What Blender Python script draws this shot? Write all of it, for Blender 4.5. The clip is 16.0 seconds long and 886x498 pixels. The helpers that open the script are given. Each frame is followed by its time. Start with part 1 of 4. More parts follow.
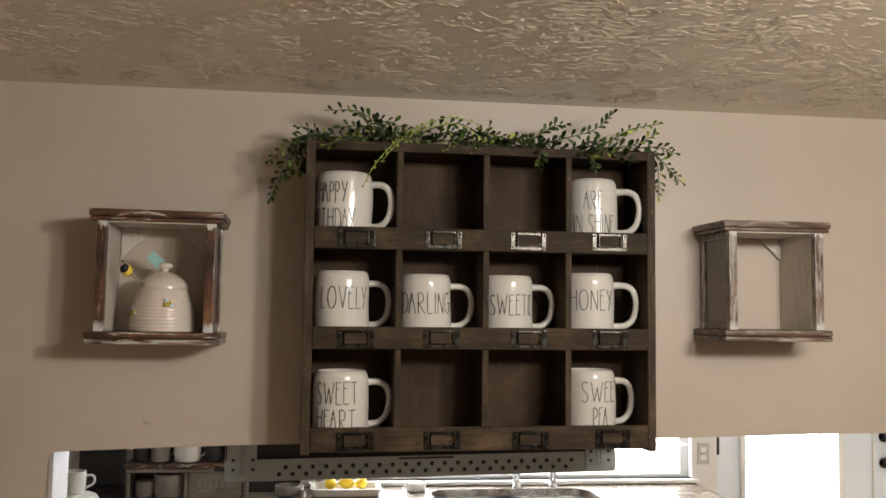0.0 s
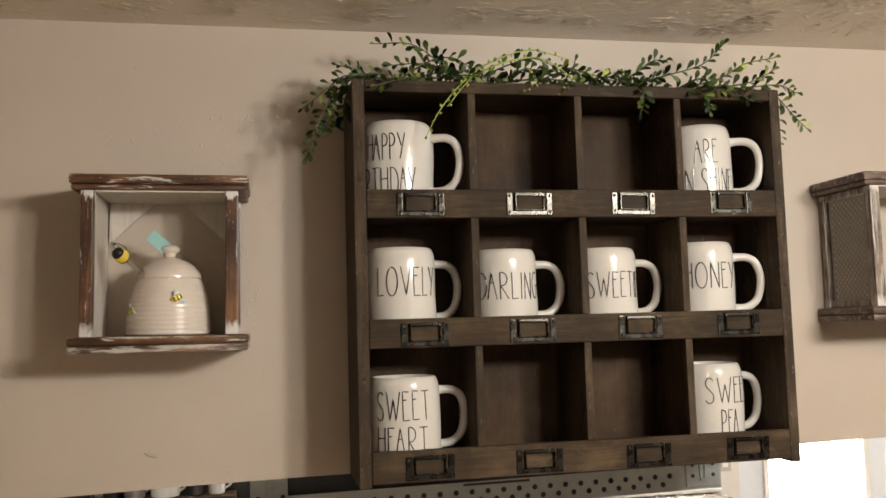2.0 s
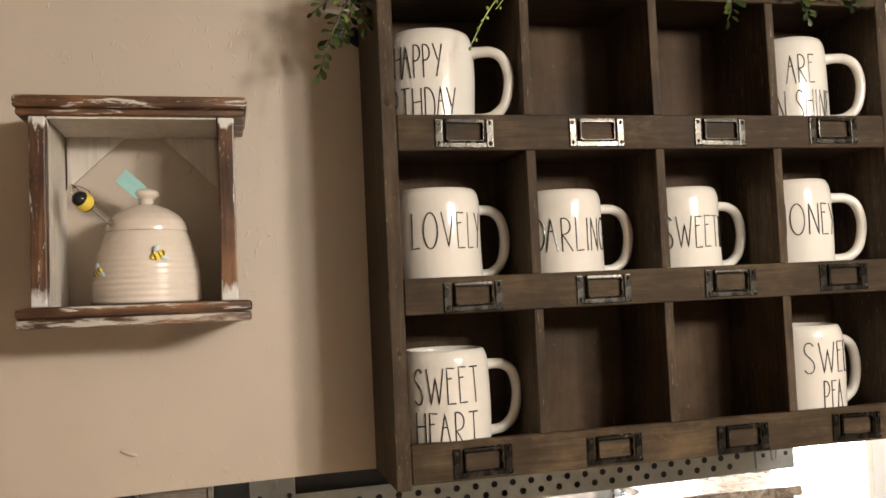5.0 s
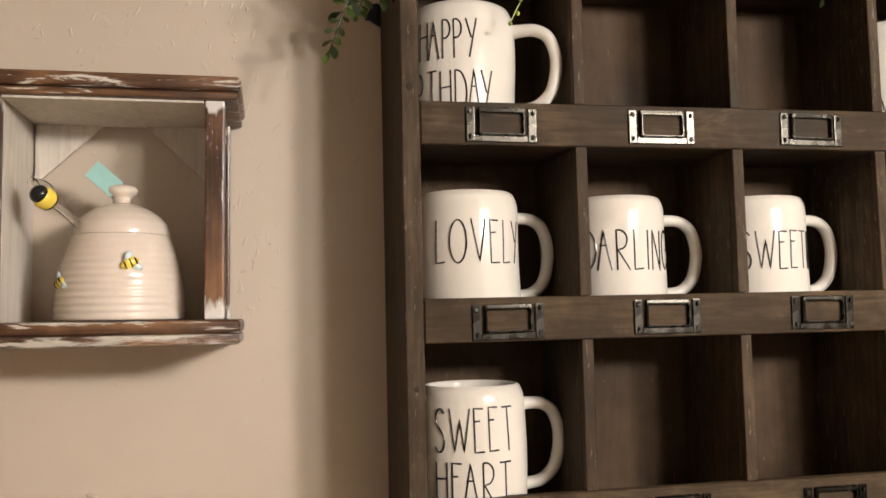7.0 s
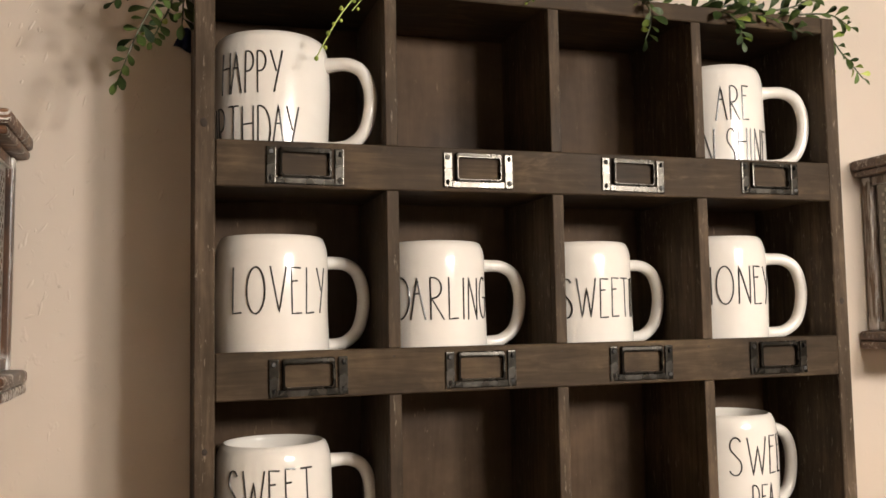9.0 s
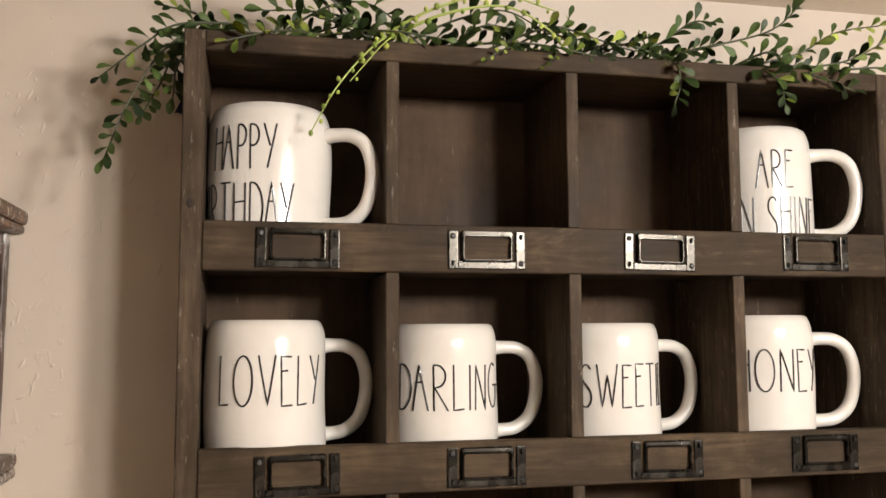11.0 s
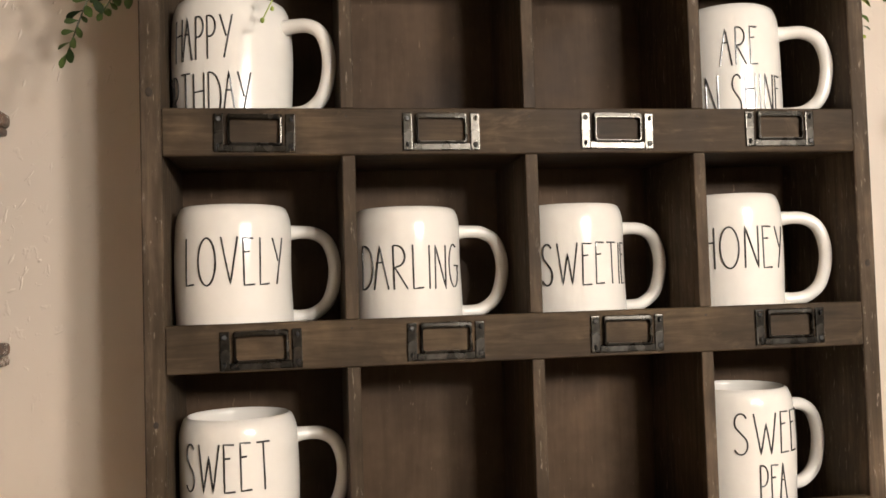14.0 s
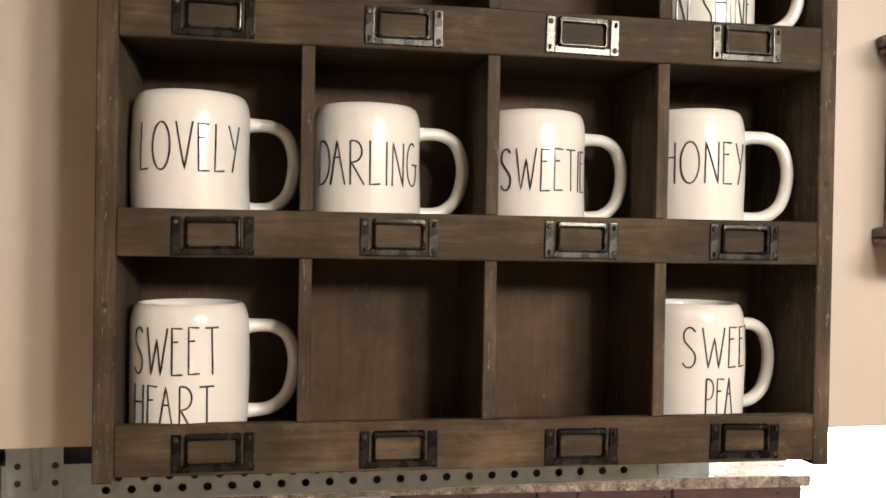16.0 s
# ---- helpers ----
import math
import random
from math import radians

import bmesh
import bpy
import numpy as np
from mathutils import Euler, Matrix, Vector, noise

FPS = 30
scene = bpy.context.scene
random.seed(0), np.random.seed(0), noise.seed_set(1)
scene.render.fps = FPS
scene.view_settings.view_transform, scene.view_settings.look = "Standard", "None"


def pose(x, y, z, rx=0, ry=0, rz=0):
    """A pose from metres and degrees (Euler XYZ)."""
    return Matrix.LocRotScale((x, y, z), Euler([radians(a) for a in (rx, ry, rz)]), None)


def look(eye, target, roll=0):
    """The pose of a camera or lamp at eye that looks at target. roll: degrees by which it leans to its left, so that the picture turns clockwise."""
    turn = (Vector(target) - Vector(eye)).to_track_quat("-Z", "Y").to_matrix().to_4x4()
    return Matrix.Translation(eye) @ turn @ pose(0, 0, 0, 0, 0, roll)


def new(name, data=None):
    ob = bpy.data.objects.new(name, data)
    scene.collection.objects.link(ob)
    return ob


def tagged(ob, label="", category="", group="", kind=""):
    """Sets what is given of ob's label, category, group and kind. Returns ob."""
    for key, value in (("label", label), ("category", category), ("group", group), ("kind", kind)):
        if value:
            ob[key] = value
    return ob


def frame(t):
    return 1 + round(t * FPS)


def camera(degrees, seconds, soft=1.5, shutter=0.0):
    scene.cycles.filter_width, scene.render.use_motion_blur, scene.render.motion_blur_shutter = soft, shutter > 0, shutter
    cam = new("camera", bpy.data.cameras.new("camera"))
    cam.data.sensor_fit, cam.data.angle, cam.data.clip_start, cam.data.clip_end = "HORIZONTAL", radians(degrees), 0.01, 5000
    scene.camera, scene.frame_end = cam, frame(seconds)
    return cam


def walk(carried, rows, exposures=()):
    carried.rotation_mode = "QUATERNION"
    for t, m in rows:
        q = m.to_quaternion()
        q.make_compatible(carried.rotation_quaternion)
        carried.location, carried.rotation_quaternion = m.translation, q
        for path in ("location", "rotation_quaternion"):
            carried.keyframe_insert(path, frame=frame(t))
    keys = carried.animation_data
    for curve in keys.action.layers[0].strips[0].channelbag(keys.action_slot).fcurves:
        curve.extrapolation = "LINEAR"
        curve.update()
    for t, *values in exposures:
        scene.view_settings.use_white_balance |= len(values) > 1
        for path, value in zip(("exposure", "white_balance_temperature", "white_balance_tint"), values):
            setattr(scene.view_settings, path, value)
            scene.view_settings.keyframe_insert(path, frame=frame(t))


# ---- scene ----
cam = camera(53.2, 16.0, soft=1.6)
PATH = [
    (0, (-0.001, -0.17, 1.831), (0.285, 1.805, 1.97), 1.1),
    (0.5, (-0.051, -0.035, 1.81), (0.305, 1.925, 1.989), 0.3),
    (1, (-0.098, 0.068, 1.803), (0.305, 2.018, 1.982), 0.1),
    (1.5, (-0.158, 0.174, 1.782), (0.245, 2.125, 1.957), -0.8),
    (2, (-0.157, 0.264, 1.782), (0.236, 2.217, 1.957), -1.2),
    (2.5, (-0.135, 0.301, 1.765), (0.244, 2.261, 1.894), -0.1),
    (3, (-0.161, 0.321, 1.759), (0.222, 2.283, 1.807), 1.7),
    (3.5, (-0.129, 0.282, 1.77), (0.252, 2.245, 1.794), 0.4),
    (4, (-0.127, 0.336, 1.776), (0.295, 2.291, 1.805), -1.3),
    (4.5, (-0.187, 0.48, 1.777), (0.3, 2.418, 1.862), -2.9),
    (5, (-0.21, 0.563, 1.778), (0.265, 2.504, 1.874), -2.2),
    (5.2, (-0.216, 0.582, 1.762), (0.263, 2.519, 1.902), -1.3),
    (7.3, (-0.14, 0.749, 1.792), (0.242, 2.707, 1.933), -0.9),
    (7.5, (-0.132, 0.739, 1.806), (0.29, 2.691, 1.904), -0.1),
    (8, (-0.114, 0.722, 1.806), (0.396, 2.654, 1.908), 0.3),
    (8.5, (-0.066, 0.741, 1.813), (0.496, 2.656, 1.95), -0.1),
    (8.7, (-0.056, 0.754, 1.818), (0.535, 2.659, 1.968), -0.6),
    (10.8, (0.035, 0.802, 1.888), (0.487, 2.743, 2.061), 0.1),
    (11, (0.037, 0.809, 1.898), (0.467, 2.753, 2.085), 0.2),
    (11.5, (0.057, 0.796, 1.914), (0.455, 2.747, 2.105), -0.2),
    (12, (0.076, 0.784, 1.907), (0.46, 2.739, 2.088), -1.0),
    (12.5, (0.087, 0.776, 1.889), (0.454, 2.734, 2.064), -1.7),
    (13, (0.097, 0.775, 1.875), (0.442, 2.739, 2.023), -2.0),
    (13.5, (0.112, 0.769, 1.856), (0.434, 2.74, 1.965), -1.6),
    (14, (0.125, 0.776, 1.826), (0.436, 2.75, 1.91), -1.3),
    (14.5, (0.134, 0.781, 1.815), (0.441, 2.757, 1.853), -1.1),
    (15, (0.137, 0.779, 1.796), (0.443, 2.756, 1.812), 0.1),
    (15.5, (0.15, 0.777, 1.773), (0.461, 2.753, 1.754), 1.8),
    (16, (0.164, 0.771, 1.772), (0.485, 2.745, 1.752), 1.4),
]

EXPOSURES = [
    (0.0, -0.47, 6380, 9.0), (1.0, -0.15, 6380, 9.0), (2.0, 0.0, 6450, 9.0), (3.5, 0.17, 6530, 9.0), (5.0, 0.3, 6650, 10.0), (7.4, 0.52, 6520, 12.0), (8.4, 0.43, 6500, 12.0),
    (11.0, 0.5, 6350, 12.0), (12.9, 0.57, 6320, 12.0), (14.5, 0.42, 6400, 11.0), (16.0, 0.42, 6400, 11.0),
]
walk(cam, [(t, look(eye, target, roll)) for t, eye, target, roll in PATH], EXPOSURES)

# ---- light ----
world = bpy.data.worlds.new("daylight")
scene.world = world
world.use_nodes = True
wn = world.node_tree.nodes
sky = wn.new("ShaderNodeTexSky")
sky.sky_type, sky.sun_disc = "NISHITA", False
sky.sun_elevation, sky.sun_rotation = radians(41), radians(-9)
world.node_tree.links.new(sky.outputs[0], wn["Background"].inputs[0])
wn["Background"].inputs[1].default_value = 0.12


def lamp(name, kind, energy, color, m, size=0.1, size_y=None):
    data = bpy.data.lights.new(name, kind)
    data.energy, data.color = energy, color
    if kind == "AREA":
        data.shape, data.size, data.size_y = "RECTANGLE", size, size_y or size
    elif kind == "POINT":
        data.shadow_soft_size = size
    elif kind == "SUN":
        data.angle = radians(size)
    ob = new(name, data)
    ob.matrix_world = m
    return ob


for x, y, power in ((0.79, -0.06, 37), (1.00, 0.08, 37), (1.21, -0.10, 37)):
    lamp("ceiling_bulb", "POINT", power, (1.0, 0.942, 0.865), pose(x, y, 2.215), 0.09)
lamp("window_daylight", "AREA", 90, (0.88, 0.94, 1.0), look((1.05, 4.60, 1.42), (1.05, 2.0, 1.42)), 1.9, 0.94)
lamp("door_daylight", "AREA", 70, (0.86, 0.93, 1.0), look((2.69, 4.60, 1.2), (2.4, 2.0, 1.2)), 0.5, 1.4)
lamp("sun", "SUN", 5.0, (1.0, 0.95, 0.88), look((0, 0, 0), (0.12, -0.75, -0.66)), 0.5)

# ---- materials ----


def nodes_of(name):
    m = bpy.data.materials.new(name)
    m.use_nodes = True
    return m, m.node_tree.nodes, m.node_tree.links, m.node_tree.nodes["Principled BSDF"]


def noise_node(n, l, scale, stretch=(1, 1, 1), detail=4.0, rough=0.55, distortion=0.0, source="Object"):
    co, mp, tx = n.new("ShaderNodeTexCoord"), n.new("ShaderNodeMapping"), n.new("ShaderNodeTexNoise")
    mp.inputs["Scale"].default_value = stretch
    l.new(co.outputs[source], mp.inputs["Vector"])
    l.new(mp.outputs[0], tx.inputs["Vector"])
    tx.inputs["Scale"].default_value, tx.inputs["Detail"].default_value = scale, detail
    tx.inputs["Roughness"].default_value, tx.inputs["Distortion"].default_value = rough, distortion
    return tx.outputs["Fac"]


def ramp(n, l, fac, stops):
    r = n.new("ShaderNodeValToRGB")
    while len(r.color_ramp.elements) < len(stops):
        r.color_ramp.elements.new(0.5)
    for e, (p, c) in zip(r.color_ramp.elements, stops):
        e.position, e.color = p, (*c, 1) if len(c) == 3 else c
    l.new(fac, r.inputs[0])
    return r.outputs[0]


def grey(v):
    return (v, v, v)


def mixed(n, l, fac, a, b, mode="MIX"):
    x = n.new("ShaderNodeMix")
    x.data_type, x.blend_type = "RGBA", mode
    for socket, value in ((x.inputs["Factor"], fac), (x.inputs["A"], a), (x.inputs["B"], b)):
        if isinstance(value, (int, float)):
            socket.default_value = value
        elif isinstance(value, tuple):
            socket.default_value = (*value, 1)
        else:
            l.new(value, socket)
    return x.outputs["Result"]


def bumped(n, l, bsdf, height, strength, distance=0.002):
    b = n.new("ShaderNodeBump")
    b.inputs["Strength"].default_value, b.inputs["Distance"].default_value = strength, distance
    l.new(height, b.inputs["Height"])
    l.new(b.outputs[0], bsdf.inputs["Normal"])


def surface(name, dark, light, scale=6.0, fine=60.0, rough=0.5, metal=0.0, bump=0.15, stretch=(1, 1, 1), coat=0.0, distance=0.001, spread=0.12):
    """Two-scale variation between two colours, uneven gloss and fine relief."""
    m, n, l, b = nodes_of(name)
    big = noise_node(n, l, scale, stretch, 5.0)
    small = noise_node(n, l, fine, stretch, 3.0)
    both = mixed(n, l, 0.45, big, small)
    l.new(ramp(n, l, both, [(0.3, dark), (0.7, light)]), b.inputs["Base Color"])
    l.new(ramp(n, l, big, [(0.3, grey(max(rough - spread, 0.03))), (0.7, grey(min(rough + spread, 1)))]), b.inputs["Roughness"])
    b.inputs["Metallic"].default_value = metal
    b.inputs["Coat Weight"].default_value = coat
    if bump:
        bumped(n, l, b, small, bump, distance)
    return m


def wood(name, dark, mid, light, along, rough=0.55, shine=0.5, cloud=0.5, wear=None, wear_at=(0.6, 0.68), bump=0.3, random_tone=False, wear_scale=(52.0, 5.0, 0.9), wear_most=1.0, ends=None):
    """Stained wood: grain drawn out along one axis, blotches, and where given scraped paint."""
    m, n, l, b = nodes_of(name)
    st = [9.0, 9.0, 9.0]
    st["xyz".index(along)] = 0.7
    grain = noise_node(n, l, 14.0, st, 6.0, 0.65, 0.6)
    blotch = noise_node(n, l, 9.0, (1, 1, 1), 4.0, 0.6)
    fac = mixed(n, l, cloud, grain, blotch)
    b.inputs["Specular IOR Level"].default_value = shine
    col = ramp(n, l, fac, [(0.36, dark), (0.5, mid), (0.64, light)])
    if wear:
        st2 = [wear_scale[1]] * 3
        st2["xyz".index(along)] = wear_scale[2]
        scrape = noise_node(n, l, wear_scale[0], st2, 5.0, 0.7, 0.5)
        col = mixed(n, l, ramp(n, l, scrape, [(wear_at[0], grey(0.0)), (wear_at[1], grey(wear_most))]), col, wear)
    if ends:
        # paint left on both ends of an upright, with a ragged edge
        co, sep = n.new("ShaderNodeTexCoord"), n.new("ShaderNodeSeparateXYZ")
        l.new(co.outputs["Generated"], sep.inputs[0])
        ragged = mixed(n, l, 0.14, sep.outputs["Z"], noise_node(n, l, 60.0, (2, 2, 0.7), 4.0))
        col = mixed(n, l, ramp(n, l, ragged, [(0.10, grey(1.0)), (0.15, grey(0.0)), (0.89, grey(0.0)), (0.91, grey(1.0))]), col, ends)
    if random_tone:
        info = n.new("ShaderNodeObjectInfo")
        col = mixed(n, l, 0.5, col, ramp(n, l, info.outputs["Random"], [(0.0, grey(0.55)), (1.0, grey(1.0))]), "MULTIPLY")
    l.new(col, b.inputs["Base Color"])
    l.new(ramp(n, l, blotch, [(0.3, grey(rough - 0.12)), (0.7, grey(rough + 0.12))]), b.inputs["Roughness"])
    bumped(n, l, b, grain, bump, 0.0008)
    return m


def wall_paint():
    """Beige paint over hand-trowelled drywall: flat runs, raised flecks and short ridges."""
    m, n, l, b = nodes_of("beige_wall_paint")
    tone = noise_node(n, l, 2.2, (1, 1, 1), 4.0)
    l.new(ramp(n, l, tone, [(0.3, (0.50, 0.425, 0.345)), (0.7, (0.565, 0.485, 0.40))]), b.inputs["Base Color"])
    fleck = noise_node(n, l, 95.0, (1.0, 1.0, 0.75), 2.0, 0.5, 0.3)
    soft = noise_node(n, l, 9.0, (1, 1, 1), 3.0)
    where = noise_node(n, l, 3.4, (1, 1, 1), 2.0)
    peaks = ramp(n, l, fleck, [(0.63, grey(0.0)), (0.80, grey(1.0))])
    strokes_at = ramp(n, l, where, [(0.54, grey(0.0)), (0.64, grey(0.05))])
    stroke = noise_node(n, l, 75.0, (1.0, 1.0, 0.22), 2.0, 0.5, 0.6)
    lines = mixed(n, l, 1.0, ramp(n, l, stroke, [(0.6, grey(0.0)), (0.72, grey(1.0))]), strokes_at, "MULTIPLY")
    spots = ramp(n, l, where, [(0.42, grey(0.08)), (0.6, grey(1.0))])
    relief = mixed(n, l, 1.0, peaks, spots, "MULTIPLY")
    relief = mixed(n, l, 1.0, relief, lines, "ADD")
    relief = mixed(n, l, 0.35, relief, soft)
    b.inputs["Roughness"].default_value = 0.45
    bumped(n, l, b, relief, 0.2, 0.0042)
    return m


def ceiling_paint():
    """Taupe semi-gloss over stomped plaster: fans of short curved ridges with smooth ground between."""
    m, n, l, b = nodes_of("stomped_ceiling_paint")
    tone = noise_node(n, l, 3.0)
    l.new(ramp(n, l, tone, [(0.3, (0.72, 0.635, 0.51)), (0.7, (0.80, 0.71, 0.575))]), b.inputs["Base Color"])
    ground = noise_node(n, l, 70.0, (1, 1.6, 1), 5.0, 0.65, 1.2)
    b.inputs["Roughness"].default_value = 0.2
    b.inputs["Specular IOR Level"].default_value = 0.85
    bumped(n, l, b, ground, 0.4, 0.0035)
    return m


def granite():
    m, n, l, b = nodes_of("speckled_granite")
    big = noise_node(n, l, 14.0, (1, 1, 1), 5.0, 0.7, 0.8)
    small = noise_node(n, l, 90.0, (1, 1, 1), 4.0, 0.7)
    fac = mixed(n, l, 0.4, big, small)
    l.new(ramp(n, l, fac, [(0.34, (0.025, 0.018, 0.014)), (0.45, (0.115, 0.082, 0.06)), (0.55, (0.235, 0.19, 0.15)), (0.68, (0.43, 0.38, 0.325))]), b.inputs["Base Color"])
    b.inputs["Roughness"].default_value = 0.22
    return m


def glass(name, tint=(1, 1, 1), rough=0.02):
    m, n, l, b = nodes_of(name)
    b.inputs["Base Color"].default_value = (*tint, 1)
    b.inputs["Transmission Weight"].default_value = 1.0
    b.inputs["Roughness"].default_value = rough
    return m


def leaf_green(name, dark, light):
    m, n, l, b = nodes_of(name)
    info = n.new("ShaderNodeObjectInfo")
    base = ramp(n, l, info.outputs["Random"], [(0.0, dark), (0.8, light), (1.0, tuple(min(1, 1.35 * v) for v in light))])
    vein = noise_node(n, l, 160.0, (1, 3, 1), 3.0)
    col = mixed(n, l, 0.5, base, ramp(n, l, vein, [(0.35, grey(0.45)), (0.65, grey(1.0))]), "MULTIPLY")
    l.new(col, b.inputs["Base Color"])
    b.inputs["Roughness"].default_value = 0.5
    b.inputs["Specular IOR Level"].default_value = 0.35
    bumped(n, l, b, vein, 0.3, 0.0006)
    return m


def glow(name, color, strength):
    m, n, l, b = nodes_of(name)
    b.inputs["Base Color"].default_value = (0, 0, 0, 1)
    b.inputs["Emission Color"].default_value = (*color, 1)
    b.inputs["Emission Strength"].default_value = strength
    return m


M_WALL = wall_paint()
M_CEIL = ceiling_paint()
# Kitchen wall is paled to grey for the glare washing over it.
M_KITCHEN = surface("glare_paled_wall_paint", (0.66, 0.645, 0.64), (0.74, 0.725, 0.72), 3, 70, 0.5, bump=0.15)
M_TRIM = surface("white_plaster_edge", (0.41, 0.385, 0.378), (0.525, 0.5, 0.491), 12, 80, 0.6, bump=0.5, distance=0.003)
# Colour of the unseen floor, kept pale to bounce more fill light.
M_FLOOR = wood("tan_bounce_floor", (0.24, 0.18, 0.125), (0.34, 0.265, 0.195), (0.43, 0.345, 0.265), "y", 0.45)
M_WOOD_X = wood("brown_stained_wood_level", (0.0253, 0.0161, 0.00885), (0.0515, 0.0346, 0.0205), (0.113, 0.077, 0.0447), "x", 0.66, 0.14, 0.62, random_tone=True, wear=(0.182, 0.121, 0.0667), wear_at=(0.56, 0.68), wear_scale=(13.0, 2.2, 1.0), wear_most=0.35)
M_WOOD_Z = wood("brown_stained_wood_upright", (0.0274, 0.0181, 0.0109), (0.0549, 0.0382, 0.024), (0.111, 0.0779, 0.0515), "z", 0.66, 0.14, 0.55, wear=(0.179, 0.146, 0.114), wear_at=(0.60, 0.67))
M_PLY = wood("brown_stained_plywood", (0.042, 0.0254, 0.0147), (0.0676, 0.0427, 0.0255), (0.0991, 0.0636, 0.0399), "z", 0.62, 0.12, 0.78, wear=(0.186, 0.13, 0.0895), wear_at=(0.655, 0.72), bump=0.12)
M_KNOT = surface("dark_wood_knot", (0.012, 0.008, 0.005), (0.03, 0.02, 0.013), 120, 400, 0.85, bump=0.2)
M_METAL = surface("tarnished_nickel", (0.019, 0.0175, 0.015), (0.062, 0.057, 0.049), 30, 220, 0.25, 1.0, 0.12, distance=0.0004)
M_SCREW = surface("dark_screw_metal", (0.03, 0.03, 0.03), (0.08, 0.076, 0.07), 60, 300, 0.55, 1.0, 0.0)
M_CERAMIC = surface("cream_glazed_ceramic", (0.666, 0.6255, 0.5625), (0.72, 0.684, 0.621), 9, 55, 0.18, 0.0, 0.0, spread=0.04)
M_POT = surface("warm_cream_glaze", (0.69, 0.60, 0.51), (0.76, 0.675, 0.585), 12, 60, 0.2, 0.0, 0.0, spread=0.04)
M_INK = surface("black_letter_glaze", (0.012, 0.011, 0.010), (0.03, 0.028, 0.026), 80, 300, 0.3, bump=0)
RUST = ((0.018, 0.0085, 0.005), (0.080, 0.036, 0.017), (0.24, 0.115, 0.050))
M_RUSTIC_X = wood("rustic_brown_wood_level", *RUST, "x", 0.42, wear=(0.60, 0.57, 0.52), wear_at=(0.57, 0.61), bump=0.5, cloud=0.55, wear_scale=(30.0, 4.0, 0.42))
M_RUSTIC_Z = wood("rustic_brown_wood_upright", *RUST, "z", 0.42, wear=(0.62, 0.58, 0.53), wear_at=(0.59, 0.63), bump=0.5, cloud=0.6, wear_scale=(34.0, 4.0, 0.5), ends=(0.66, 0.63, 0.59))
M_SCRAPED = wood("scraped_whitish_wood_edge", *RUST, "x", 0.5, wear=(0.56, 0.52, 0.46), wear_at=(0.44, 0.56), bump=0.6, cloud=0.55, wear_scale=(30.0, 5.0, 0.8), wear_most=0.9)
M_PALE_X = wood("limed_brown_wood_level", (0.04, 0.022, 0.014), (0.105, 0.062, 0.039), (0.22, 0.14, 0.09), "x", 0.42, wear=(0.46, 0.41, 0.36), wear_at=(0.53, 0.64), bump=0.5, wear_scale=(30.0, 4.0, 0.42), wear_most=0.8)
M_PALE_Z = wood("limed_brown_wood_upright", (0.05, 0.028, 0.018), (0.125, 0.078, 0.052), (0.25, 0.17, 0.115), "z", 0.42, wear=(0.56, 0.52, 0.47), wear_at=(0.45, 0.62), bump=0.5, wear_scale=(34.0, 4.0, 0.5), wear_most=0.85, ends=(0.64, 0.6, 0.56))
M_WHITEWASH = wood("whitewashed_wood", (0.48, 0.43, 0.37), (0.62, 0.57, 0.50), (0.71, 0.66, 0.60), "z", 0.6, bump=0.25)
M_RACK = wood("grey_weathered_wood", (0.135, 0.115, 0.101), (0.23, 0.203, 0.182), (0.338, 0.304, 0.27), "x", 0.6, bump=0.3)
M_STONEWARE = surface("grey_stoneware", (0.22, 0.20, 0.185), (0.34, 0.31, 0.29), 20, 90, 0.35, bump=0.05)
M_SHEET = surface("aged_zinc_sheet", (0.20, 0.185, 0.165), (0.34, 0.315, 0.28), 14, 90, 0.5, 0.6, 0.1)
M_GALV = surface("galvanised_steel", (0.30, 0.33, 0.33), (0.42, 0.45, 0.45), 18, 70, 0.42, 0.55, 0.1)
M_DARK = surface("dark_painted_metal", (0.012, 0.012, 0.013), (0.03, 0.03, 0.03), 10, 60, 0.5, bump=0.1)
M_GRANITE = granite()
M_CHERRY = wood("dark_cherry_cabinet", (0.028, 0.009, 0.008), (0.048, 0.015, 0.013), (0.075, 0.026, 0.02), "x", 0.35, bump=0.1)
M_STEEL = surface("brushed_stainless", (0.5, 0.5, 0.5), (0.66, 0.66, 0.66), 12, 120, 0.28, 1.0, 0.05, stretch=(0.2, 1, 1))
M_WHITE = surface("white_enamel", (0.72, 0.72, 0.71), (0.82, 0.82, 0.81), 5, 60, 0.3, bump=0.04)
# Bluish white door paint, raised to take in the daylight glare.
M_DOOR = surface("glare_lifted_door_paint", (0.70, 0.76, 0.85), (0.78, 0.83, 0.90), 4, 50, 0.4, bump=0.06)
M_STEM = surface("green_plastic_stem", (0.025, 0.03, 0.010), (0.06, 0.065, 0.022), 30, 150, 0.5, bump=0.1)
M_STEM_PALE = surface("yellow_green_stem", (0.27, 0.34, 0.06), (0.40, 0.46, 0.12), 30, 150, 0.45, bump=0.1)
M_LEAF = leaf_green("dark_leaf_green", (0.022, 0.044, 0.010), (0.085, 0.132, 0.028))
M_LEAF_PALE = leaf_green("pale_leaf_green", (0.17, 0.25, 0.035), (0.40, 0.46, 0.09))
M_NAVY = surface("navy_fabric", (0.008, 0.012, 0.05), (0.018, 0.026, 0.095), 90, 500, 0.85, bump=0.3)
M_YELLOW = surface("yellow_enamel", (0.76, 0.58, 0.07), (0.88, 0.70, 0.12), 30, 120, 0.22, bump=0.02)
